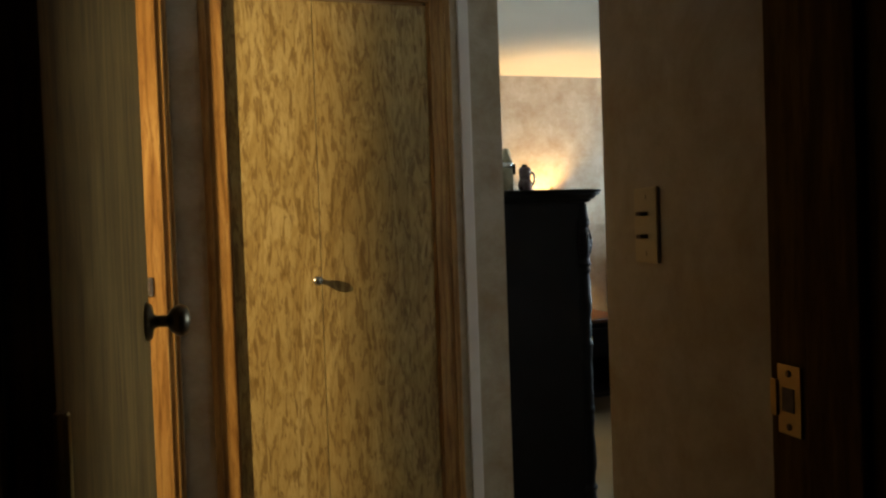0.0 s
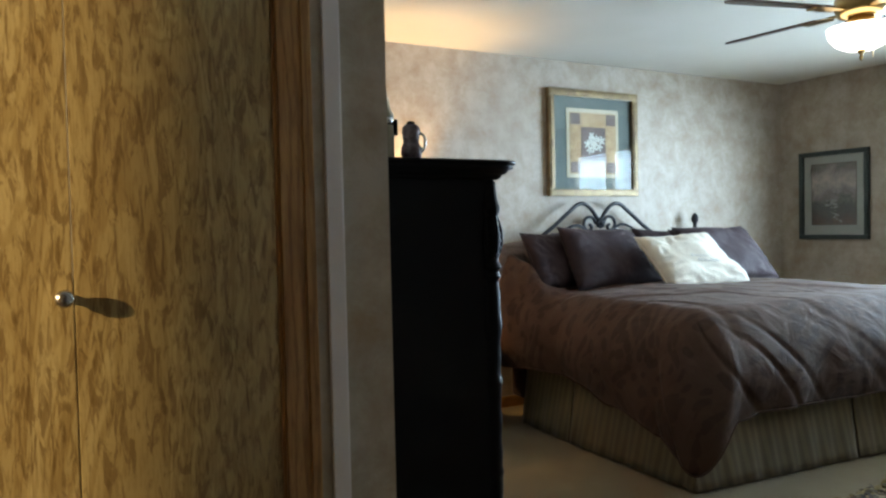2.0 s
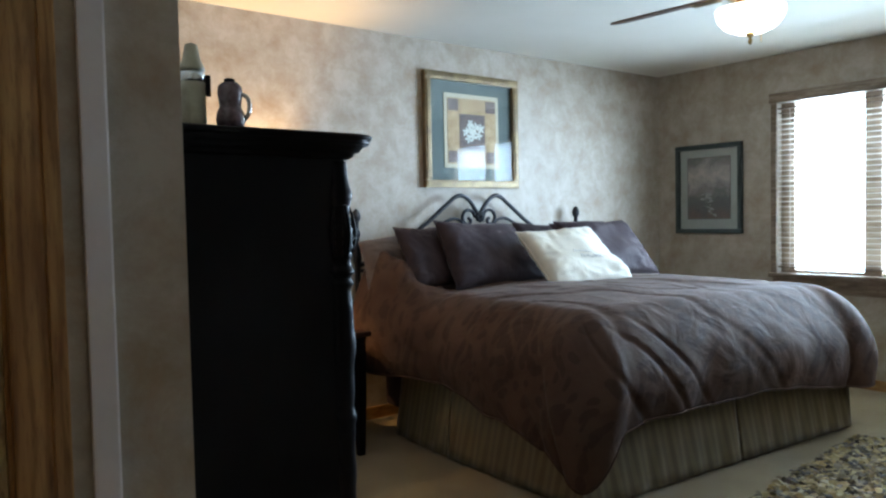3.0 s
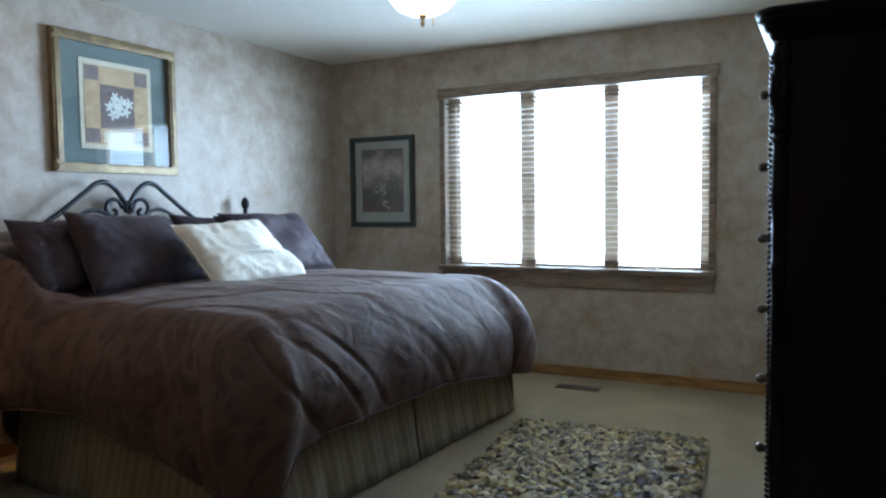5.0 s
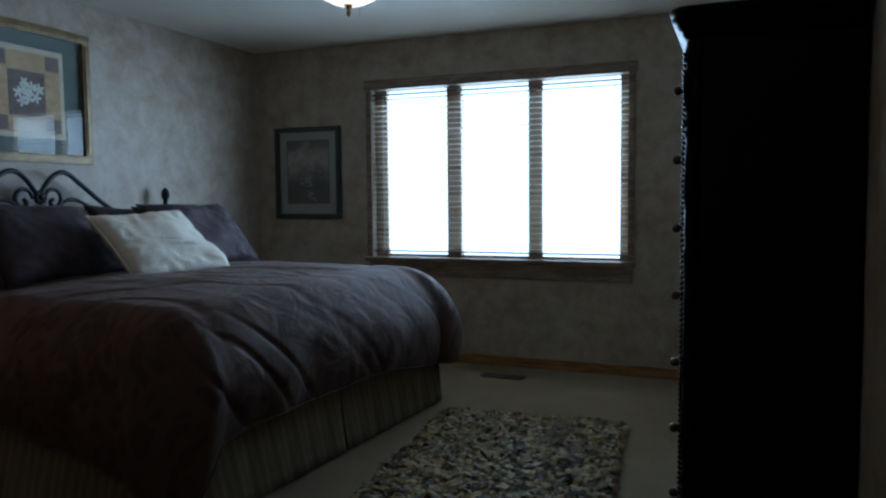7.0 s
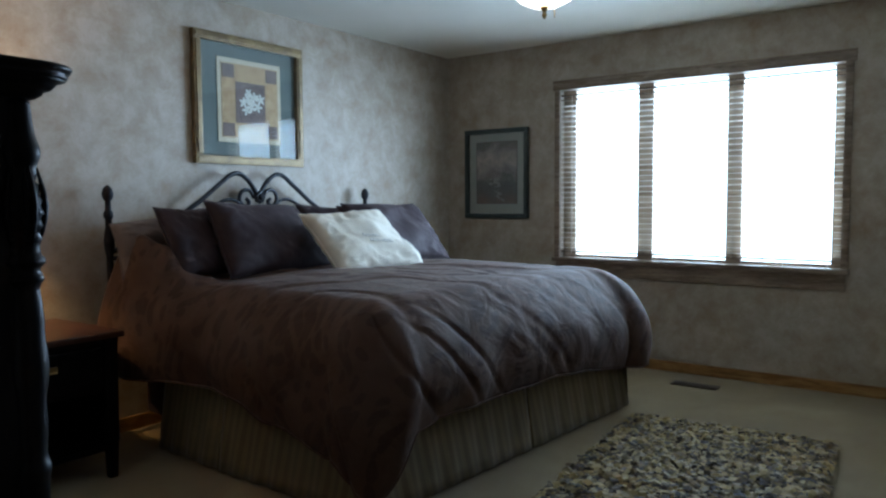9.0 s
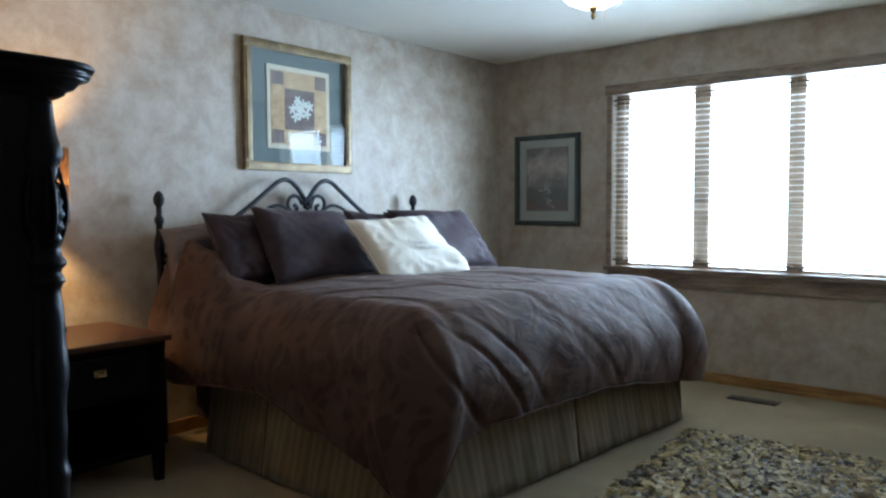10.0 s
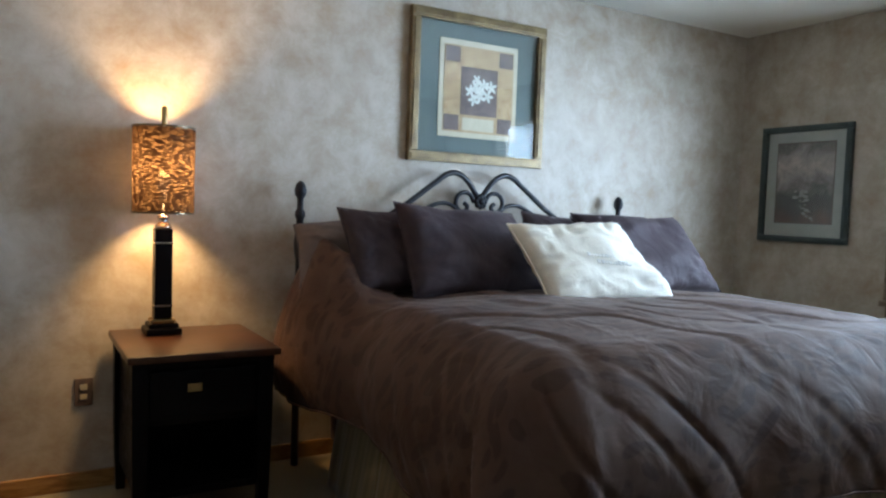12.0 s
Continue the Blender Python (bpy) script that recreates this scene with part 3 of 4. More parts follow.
for bay, (y0, y1) in enumerate(((4.145, 4.808), (3.528, 4.137), (2.862, 3.520))):
    blind = thing("window_blind", "open wooden venetian blind in the window bay", "blind", pose(XE + 0.026, (y0 + y1) / 2, OZ0), "window blinds")
    w = (y1 - y0) / 2
    part("headrail", bm_box(-0.024, 0.022, -w, w, 1.238, 1.249, 0.002), WINDOW_WOOD_BACKLIT, blind)
    part("valance_slat", bm_box(-0.022, 0.020, -w, w, 1.205, 1.2125, 0.001), WINDOW_WOOD_BACKLIT, blind)
    part("bottom_rail", bm_box(-0.022, 0.020, -w, w, 0.040, 0.052, 0.003), WINDOW_WOOD_BACKLIT, blind)
    me = None
    for k in range(29):
        if me is None:
            s = part("slat", bm_box(-0.021, 0.021, -w, w, -0.0014, 0.0014), SLAT, blind)
            me = s.data
        else:
            s = new("slat", me)
            s.parent = blind
        s.matrix_basis = pose(0, 0, 0.072 + 0.039 * k, 0, 3 + 2 * math.sin(k * 1.7), 0)
    for y in (-w * 0.72, w * 0.72):
        part("ladder_cord", bm_box(-0.0225, -0.0212, y - 0.0015, y + 0.0015, 0.036, 1.245), SLAT, blind)


# ---- bed ----
BED = Matrix.Translation((3.92, 5.83, 0)) @ Matrix.Rotation(radians(-2.5), 4, "Z")
bed = thing("bed", "king bed with dark iron scroll headboard", "bed", BED)
HB = BED.inverted() @ Matrix.Translation((3.827, 5.833, 0))     # the headboard stands square to the wall
HY = -0.052
for x in (-1.027, 0.930):
    prof = [(0.017, 0.0), (0.017, 0.55), (0.024, 0.58), (0.024, 0.62), (0.017, 0.65), (0.017, 0.96), (0.024, 1.0), (0.027, 1.04), (0.021, 1.09), (0.017, 1.11), (0.017, 1.15), (0.024, 1.165), (0.024, 1.185), (0.015, 1.20), (0.015, 1.245), (0.026, 1.262), (0.029, 1.285), (0.022, 1.31), (0.012, 1.322), (0.002, 1.328)]
    p = part("bedpost", bm_lathe(prof, 14), IRON, bed, "black iron bedpost with ball finial", True)
    p.matrix_basis = HB @ Matrix.Translation((x, HY, 0))
CX = -0.049
arch = [(0.0, 1.268), (0.03, 1.31), (0.07, 1.36), (0.115, 1.395), (0.16, 1.408), (0.21, 1.395), (0.26, 1.36), (0.33, 1.31), (0.42, 1.245), (0.50, 1.195), (0.60, 1.13), (0.72, 1.06), (0.85, 1.01), (0.975, 0.985)]
inner = [(0.035, 1.26), (0.06, 1.30), (0.10, 1.31), (0.135, 1.29), (0.145, 1.25), (0.12, 1.215), (0.085, 1.215), (0.075, 1.24), (0.095, 1.255)]
lower = [(0.13, 1.215), (0.18, 1.245), (0.24, 1.25), (0.31, 1.225), (0.40, 1.175), (0.46, 1.12)]


def smooth_line(pts, n=6):
    out = []
    for i in range(len(pts) - 1):
        p0, p1, p2, p3 = (Vector(pts[max(0, min(len(pts) - 1, i + k))]) for k in (-1, 0, 1, 2))
        for k in range(n):
            t = k / n
            out.append(0.5 * ((2 * p1) + (p2 - p0) * t + (2 * p0 - 5 * p1 + 4 * p2 - p3) * t * t + (3 * p1 - p0 - 3 * p2 + p3) * t ** 3))
    out.append(Vector(pts[-1]))
    return out


for side in (-1, 1):
    for pts, r in ((arch, 0.015), (inner, 0.012), (lower, 0.011)):
        line = [(CX + side * p.x, HY, p.y) for p in smooth_line([(a, b) for a, b in pts])]
        o = part("scroll", bm_tube(line, r, 8), IRON, bed, "", True)
        o.matrix_basis = HB
for z in (0.56, 0.95):
    o = part("cross_rail", bm_tube([(-1.027, HY, z), (0.0, HY, z), (0.93, HY, z)], 0.012), IRON, bed, "", True)
    o.matrix_basis = HB
for k in range(9):
    x = -0.85 + k * 0.2
    o = part("spindle", bm_tube([(x, HY, 0.56), (x, HY, 0.95)], 0.008, 6), IRON, bed)
    o.matrix_basis = HB
bm = bmesh.new()
for k in range(8):
    a = k * math.pi / 4
    bmesh.ops.create_icosphere(bm, subdivisions=1, radius=0.018, matrix=Matrix.Translation((CX + 0.026 * math.cos(a), HY - 0.01, 1.265 + 0.026 * math.sin(a))))
bmesh.ops.create_icosphere(bm, subdivisions=2, radius=0.02, matrix=Matrix.Translation((CX, HY - 0.016, 1.265)))
o = part("rosette", bm, IRON, bed, "cast iron flower rosette", True)
o.matrix_basis = HB

part("box_spring", bm_box(-0.96, 0.96, -1.83, -0.13, 0.12, 0.44, 0.02), PILLOW, bed, "dark covered box spring")
part("mattress", bm_box(-0.965, 0.965, -1.83, -0.13, 0.44, 0.78, 0.06), LINEN, bed, "white mattress")
for x in (-0.85, 0.85):
    for y in (-1.7, -0.2):
        part("leg", bm_lathe([(0.03, 0), (0.03, 0.12)], 10, centre=(x, y, 0)), IRON, bed)


def skirt_panel(x0, y0, x1, y1, seed):
    """One pleated drop of cloth from the box spring to the carpet."""
    bm = bmesh.new()
    length = math.hypot(x1 - x0, y1 - y0)
    n = max(8, int(length / 0.02))
    nx, ny = (y1 - y0) / length, -(x1 - x0) / length
    rows = []
    for j in range(9):
        f = j / 8
        row = []
        for i in range(n + 1):
            s = i / n
            wave = 0.010 * f * noise.noise((s * length * 5 + seed * 7, seed, 0)) + 0.004 * f * math.sin(s * length * 48 + seed)
            out = -0.055 * (1 - f) + wave
            row.append(bm.verts.new((x0 + (x1 - x0) * s + nx * out, y0 + (y1 - y0) * s + ny * out, 0.45 - 0.438 * f)))
        rows.append(row)
    for a, b in zip(rows, rows[1:]):
        for i in range(n):
            bm.faces.new((a[i], a[i + 1], b[i + 1], b[i]))
    o = part("bed_skirt_panel", bm, SKIRT, bed, "tan striped satin bed skirt panel", True)
    sol = o.modifiers.new("cloth", "SOLIDIFY")
    sol.thickness = 0.004
    return o


skirt_panel(-1.062, -0.42, -1.075, -0.925, 1)
skirt_panel(-1.075, -0.94, -1.045, -1.87, 2)
skirt_panel(-1.045, -1.875, 0.05, -1.915, 3)
skirt_panel(0.06, -1.916, 1.09, -1.955, 4)
skirt_panel(1.09, -1.95, 1.07, -0.42, 5)


def duvet_mesh():
    """A thick quilt over the bed: full on top, rolled over the edges, its hem lowest at the foot corner by the door."""
    WL, WR, L, HEAD = -0.86, 0.88, -1.70, -0.22
    nu, nv, ns = 110, 100, 46                      # cells across the top, along it, and down each drop
    bm = bmesh.new()
    grid = []
    turn = math.pi / 2
    for j in range(nv + ns + 1):
        fv = max(0.0, (j - nv) / ns)
        row = []
        for i in range(nu + 2 * ns + 1):
            fu = max(0.0, (ns - i) / ns, (i - ns - nu) / ns)
            left = i < ns
            cu = WL + (WR - WL) * min(1.0, max(0.0, (i - ns) / nu))
            cv = HEAD + (L - 0.035 * (cu + 0.9) - HEAD) * min(1.0, j / nv)
            f = max(fu, fv)
            wx, wy = cu + 0.2 * noise.noise((cu * 2, cv * 2, 7)), cv + 0.2 * noise.noise((cu * 2, cv * 2, 17))
            top = 0.845 + 0.030 * math.exp(-((cu / 0.75) ** 4)) * smoothstep(-1.75, -1.2, cv)
            top += 0.016 * noise.noise((cu * 1.7 + 3, cv * 1.7, 1.7)) + 0.007 * noise.noise((wx * 4.5 + wy * 2.0, wy * 3.5, 4.2))
            crease = abs(noise.noise((wx * 2.0 - wy * 1.0 + 9, wy * 2.8 + wx * 1.9, 8.0)))
            top -= 0.008 * smoothstep(0, 1, max(0, 0.16 - crease) / 0.16)
            if f == 0:
                row.append(bm.verts.new((cu, cv, top)))
                continue
            ang = turn * (fv / (fu + fv) if fu and fv else (1.0 if fv else 0.0))
            corner = math.sin(2 * ang) if fu and fv else 0.0
            ux, uy = math.cos(ang) * (-1 if left else 1), -math.sin(ang)
            # where the hem hangs
            if left:
                side = 0.405 - 0.09 * smoothstep(-0.9, -1.45, cv) - 0.07 * smoothstep(-1.4, -1.72, cv)
            else:
                side = 0.30
            foot = 0.365 - 0.085 * smoothstep(0.2, 0.95, cu) - 0.03 * smoothstep(-0.70, -0.88, cu)
            k = ang / turn
            hem = side * (1 - k) + foot * k
            hem -= (0.19 if left else 0.03) * corner ** 2
            # position round the edge, for folds
            s = (-cv if fu else -L) + ang * 0.40 + (cu - WL if not fu else 0) + (7 if cu > WR - 1e-6 else 0)
            head = smoothstep(-0.95, -0.35, cv) if left else 0.0
            spread = (0.30 if left else 0.30 + 0.08 * (1 - k)) + 0.14 * head + (0.03 if left else 0.10) * corner
            near = math.exp(-((s + L - 0.45) / 0.55) ** 2)
            fold = 0.8 * noise.noise((s * 2.3 - 1.2 * f, 2.0, 0.8 * f)) + 0.35 * noise.noise((s * 6.0 + 1.6 * f, 6.0, 1.1 * f))
            pleat = max(0, 0.16 - abs(noise.noise((s * 4.2 - 2.4 * f, 31.0, 0.6 * f)))) / 0.16
            amp = smoothstep(0.10, 0.75, f)
            out = spread * math.sin(min(1.0, f * 1.12) * turn) - 0.045 * f ** 4
            out += amp * (0.030 * fold) - smoothstep(0.05, 0.5, f) * 0.022 * pleat * (0.40 + 0.45 * near) * (0.6 + 0.8 * abs(noise.noise((s * 1.3, 41.0, 0)))) + 0.022 * head * amp * noise.noise((cv * 9.0 + f * 3, f * 3.0, 15.0))
            down = (top - hem - 0.012 * noise.noise((s * 5.0, 11.0, 0))) * (1 - math.cos(f * turn)) ** 0.92
            q = 0.45 * f
            mound = 0.28 * (smoothstep(-0.78, -0.32, cv) if left else 0.0) * math.exp(-((q - 0.13) / 0.10) ** 2)
            mound *= 1 + 0.25 * noise.noise((cv * 7, q * 12, 3.0))
            row.append(bm.verts.new((cu + ux * out, cv + uy * out, top - down + mound)))
        grid.append(row)
    for p, q in zip(grid, grid[1:]):
        for a in range(len(p) - 1):
            bm.faces.new((p[a], p[a + 1], q[a + 1], q[a]))
    edge = [r[0].co.copy() for r in grid] + [k.co.copy() for k in grid[-1][1:-1]] + [r[-1].co.copy() for r in reversed(grid)]
    return bm, edge


duvet_bm, duvet_edge = duvet_mesh()
duvet = link("duvet", duvet_bm, DUVET, True)
tagged(duvet, "rumpled dark plum-brown duvet with tonal leaf pattern hanging over the bed", "duvet")
duvet.matrix_world = BED
sol = duvet.modifiers.new("filling", "SOLIDIFY")
sol.thickness, sol.offset = 0.028, -1
part("hem", bm_tube(duvet_edge, 0.005, 6), DUVET, duvet, "thick rolled hem", True)


def sheet_edge():
    """A loose corner of sheet hanging out between the duvet and the bed skirt."""
    bm = bmesh.new()
    rows = []
    for j in range(9):
        row = []
        for i in range(17):
            s, f = i / 16, j / 8
            row.append(bm.verts.new((-1.10 - 0.03 * f + 0.018 * math.sin(s * 14 + 2 * f), -0.16 - 0.42 * s, 0.70 - (0.30 - 0.16 * s) * f)))
        rows.append(row)
    for p, q in zip(rows, rows[1:]):
        for i in range(16):
            bm.faces.new((p[i], p[i + 1], q[i + 1], q[i]))
    ob = link("bed_sheet", bm, SHEET, True)
    ob.matrix_world = BED
    ob.modifiers.new("cloth", "SOLIDIFY").thickness = 0.004
    return tagged(ob, "grey-green sheet edge hanging below the duvet", "sheet")


sheet_edge()


def pillow(tl, tr, br, bl, t, material, label, seed, soft=0.5):
    """A stuffed pillow hung on its four corners: corners drawn out, sides drawn in, the middle full."""
    n = 30
    bm = bmesh.new()
    tl, tr, br, bl = (Vector(p) for p in (tl, tr, br, bl))
    mid = (tl + tr + br + bl) / 4
    face = (tr + br - tl - bl).cross(tl + tr - bl - br).normalized()
    sides = []
    for sgn in (1, -1):
        grid = []
        for j in range(n + 1):
            row = []
            for i in range(n + 1):
                u, v = 2 * i / n - 1, 2 * j / n - 1
                a, b = u * (1 - 0.045 * (1 - v * v)), v * (1 - 0.06 * (1 - u * u))
                p = ((1 - a) * (1 - b) * bl + (1 + a) * (1 - b) * br + (1 + a) * (1 + b) * tr + (1 - a) * (1 + b) * tl) / 4 - mid
                full = max(0.0, (1 - u ** 4) * (1 - v ** 4)) ** soft
                y = sgn * t / 2 * full * (1 + 0.22 * noise.noise((u * 1.6 + seed, v * 1.6, sgn * 2.0)))
                gather = abs(noise.noise((u * 3.2 + v * 2.0 + seed * 3, v * 2.4 - u, seed)))
                y -= sgn * 0.016 * full * smoothstep(0, 1, max(0, 0.2 - gather) / 0.2) * smoothstep(0.2, 0.8, max(abs(u), abs(v)))
                p = p + face * (y + 0.015 * noise.noise((u * 1.2, v * 1.2, seed * 5.0)))
                p.z += 0.010 * noise.noise((u * 2.5, seed, 3)) * (1 - v * v * 0.5)
                row.append(sides[0][j][i] if sgn < 0 and (i in (0, n) or j in (0, n)) else bm.verts.new(p))
            grid.append(row)
        for a, b in zip(grid, grid[1:]):
            for i in range(n):
                bm.faces.new((a[i], a[i + 1], b[i + 1], b[i]) if sgn > 0 else (b[i], b[i + 1], a[i + 1], a[i]))
        sides.append(grid)
    rim = [sides[0][0][i].co.copy() for i in range(n + 1)] + [sides[0][j][n].co.copy() for j in range(1, n + 1)]
    rim += [sides[0][n][i].co.copy() for i in range(n - 1, -1, -1)] + [sides[0][j][0].co.copy() for j in range(n - 1, -1, -1)]
    ob = link("pillow", bm, material, True)
    ob.matrix_world = Matrix.Translation(mid)
    part("piping", bm_tube(rim, 0.004, 6), material, ob, "", True)
    return tagged(ob, label, "pillow", "pillows on the bed")


pillow((2.72, 5.63, 1.13), (3.27, 5.65, 1.20), (3.30, 5.55, 0.86), (2.72, 5.53, 0.86), 0.15, SHAM, "taupe sham propped against the headboard", 2)
pillow((3.25, 5.66, 1.20), (3.90, 5.66, 1.205), (3.90, 5.55, 0.86), (3.28, 5.55, 0.86), 0.14, SHAM, "taupe sham half hidden behind the dark cushions", 3)
pillow((3.93, 5.62, 1.220), (4.52, 5.62, 1.185), (4.55, 5.50, 0.86), (3.95, 5.50, 0.86), 0.15, PILLOW, "plum-brown pillow standing at the back", 4)
pillow((2.855, 5.47, 1.210), (3.30, 5.50, 1.20), (3.32, 5.33, 0.86), (2.885, 5.29, 0.86), 0.14, PILLOW, "plum-brown square cushion beside the sham", 5)
pillow((4.10, 5.43, 1.205), (4.74, 5.39, 1.190), (4.90, 5.26, 0.85), (4.25, 5.26, 0.85), 0.14, PILLOW, "plum-brown cushion nearly covered by the one before it", 9)
pillow((3.065, 5.36, 1.245), (3.70, 5.38, 1.210), (3.84, 5.18, 0.85), (3.085, 5.18, 0.855), 0.17, PILLOW, "large plum-brown cushion in front of the shams", 6)
pillow((3.965, 5.27, 1.220), (4.64, 5.25, 1.215), (4.83, 5.08, 0.84), (4.15, 5.05, 0.85), 0.17, PILLOW, "large plum-brown cushion leaning on the pillow behind", 7)
white = pillow((3.50, 5.13, 1.165), (4.085, 5.08, 1.185), (4.27, 4.85, 0.835), (3.58, 4.90, 0.835), 0.15, LINEN, "creased white lumbar pillow with faint stitched lettering", 8, 0.42)
bm = bmesh.new()
for row, (a, b) in enumerate(((-0.10, 0.05), (-0.06, 0.12))):
    x = a
    while x < b:
        step = 0.012 + 0.012 * random.random()
        bm_box(x, x + step * 0.7, -0.001, 0.001, 0.025 - row * 0.035, 0.025 - row * 0.035 + 0.006 + 0.014 * random.random(), bm=bm)
        x += step
st = part("stitching", bm, THREAD, white, "faint tan stitched lettering, not legible")
st.matrix_basis = pose(0.02, -0.092, 0.015, -37, 4, -3)


# ---- pictures ----
rng0 = random.Random(11)
def framed(name, label, w, h, m, rail, depth, frame_mat):
    p = thing(name, label, "picture", m)
    for x0, x1, z0, z1 in ((-w / 2, w / 2, h / 2 - rail, h / 2), (-w / 2, w / 2, -h / 2, -h / 2 + rail), (-w / 2, -w / 2 + rail, -h / 2 + rail, h / 2 - rail), (w / 2 - rail, w / 2, -h / 2 + rail, h / 2 - rail)):
        f = part("frame_rail", bm_box(x0, x1, -depth, 0, z0, z1, 0.006), frame_mat, p)
        dx, dz = (0.25 * rail, 0.25 * rail)
        part("bead", bm_box(x0 + dx, x1 - dx, -depth - 0.006, -depth + 0.002, z0 + dz, z1 - dz, 0.003), frame_mat, f)
    g = part("pane", bm_box(-w / 2 + rail, w / 2 - rail, -depth + 0.012, -depth + 0.0145, -h / 2 + rail, h / 2 - rail), GLASS, p, "picture glass")
    g.visible_shadow = False
    return p


pic = framed("framed_picture", "gilt-framed botanical print of white flowers, teal mat", 0.843, 0.774, pose(3.8015, YN - 0.002, 1.85), 0.052, 0.035, GILT)
part("mat_board", bm_box(-0.37, 0.37, -0.006, -0.003, -0.335, 0.335), TEAL_MAT, pic, "teal-grey mat")
part("mat_bevel", bm_box(-0.245, 0.245, -0.010, -0.006, -0.250, 0.255), CREAM, pic, "cream inner mat")
part("print", bm_box(-0.218, 0.218, -0.012, -0.010, -0.222, 0.225), OCHRE, pic, "ochre and rust collage print")
for x, z in ((-0.168, 0.178), (0.168, 0.178), (-0.168, -0.175), (0.168, -0.175)):
    part("print_block", bm_box(x - 0.045, x + 0.045, -0.0132, -0.012, z - 0.04, z + 0.04), UMBER, pic)
part("print_block", bm_box(-0.115, 0.115, -0.0136, -0.012, -0.13, 0.12, 0.0005), UMBER, pic)
part("print_block", bm_box(-0.10, 0.10, -0.0132, -0.012, -0.212, -0.145), CREAM, pic)
bm = bmesh.new()
for k in range(9):
    a, r = 2.4 * k, 0.078 * math.sqrt(k / 9)
    fx, fz, size = r * math.cos(a) * 1.1, r * math.sin(a) * 0.85 + 0.004, 0.019 + 0.008 * rng0.random()
    for q in range(5):
        b = 1.2566 * q + k
        cx, cz = fx + size * 0.8 * math.cos(b), fz + size * 0.8 * math.sin(b)
        vs = []
        for i in range(8):
            c = 0.785 * i
            ex, ez = size * 0.75 * math.cos(c), size * 0.36 * math.sin(c)
            vs.append(bm.verts.new((cx + ex * math.cos(b) - ez * math.sin(b), -0.0140 - 0.00004 * (5 * k + q), cz + ex * math.sin(b) + ez * math.cos(b))))
        bm.faces.new(vs)
part("petals", bm, PETAL, pic, "ivory flower shapes")

pic = framed("framed_picture", "dark green framed landscape print with sage mat", 0.605, 0.730, Matrix.Translation((XE - 0.002, 5.387, 1.452)) @ Matrix.Rotation(radians(-90), 4, "Z"), 0.038, 0.03, GREEN_FRAME)
part("mat_board", bm_box(-0.266, 0.266, -0.006, -0.003, -0.328, 0.328), SAGE, pic, "pale sage mat")
part("mat_bevel", bm_box(-0.197, 0.197, -0.0075, -0.006, -0.248, 0.262), UMBER, pic)
part("print", bm_box(-0.190, 0.190, -0.009, -0.0075, -0.241, 0.255), SCENE_PRINT, pic, "misty landscape print with a pale stream")
bm = bmesh.new()
for k in range(26):
    f = rng0.random()
    x, z = -0.04 + 0.09 * f + rng0.uniform(-0.03, 0.03), -0.03 - 0.17 * f + rng0.uniform(-0.03, 0.03)
    s, q = rng0.uniform(0.006, 0.022), rng0.uniform(0.25, 0.7)
    bm.faces.new([bm.verts.new((x + s * math.cos(6.283 * i / 8) * rng0.uniform(0.7, 1.2), -0.0092 - 0.00003 * k, z + s * q * math.sin(6.283 * i / 8))) for i in range(8)])
part("stream", bm, FOAM, pic, "pale stream shape")

pic = framed("framed_picture", "dark framed picture with pale mat beside the tall chest", 0.62, 0.78, Matrix.Translation((2.20, YS + 0.002, 1.62)) @ Matrix.Rotation(radians(180), 4, "Z"), 0.04, 0.03, GREEN_FRAME)
part("mat_board", bm_box(-0.275, 0.275, -0.006, -0.003, -0.355, 0.355), SAGE, pic)
part("print", bm_box(-0.19, 0.19, -0.009, -0.006, -0.26, 0.26), SCENE_PRINT, pic)


# ---- nightstand and lamp ----
ns = thing("nightstand", "black nightstand with cherry top, drawer and lower shelf", "nightstand", pose(2.24, 5.555, 0))
part("top", bm_box(-0.235, 0.315, -0.305, 0.30, 0.640, 0.668, 0.008), CHERRY, ns, "glossy reddish cherry top")
part("apron_moulding", bm_box(-0.218, 0.295, -0.285, 0.29, 0.618, 0.640, 0.006), BLACK, ns)
part("body", bm_box(-0.195, 0.27, -0.255, 0.28, 0.40, 0.618, 0.004), BLACK, ns)
d = part("drawer", bm_box(-0.155, 0.225, -0.272, -0.25, 0.425, 0.600, 0.006), BLACK, ns)
bm = bm_box(-0.026, 0.026, -0.279, -0.272, 0.522, 0.552, 0.002)
bm_tube([(-0.02, -0.279, 0.542), (-0.016, -0.292, 0.530), (0.016, -0.292, 0.530), (0.02, -0.279, 0.542)], 0.004, 8, bm)
part("handle", bm, BRASS, d, "antique brass bail pull")
part("shelf", bm_box(-0.195, 0.27, -0.25, 0.28, 0.125, 0.150, 0.004), BLACK, ns)
part("back_panel", bm_box(-0.19, 0.26, 0.26, 0.28, 0.15, 0.40), BLACK, ns)
for x in (-0.195, 0.258):
    part("side_panel", bm_box(x, x + 0.012, -0.23, 0.26, 0.15, 0.40), BLACK, ns)
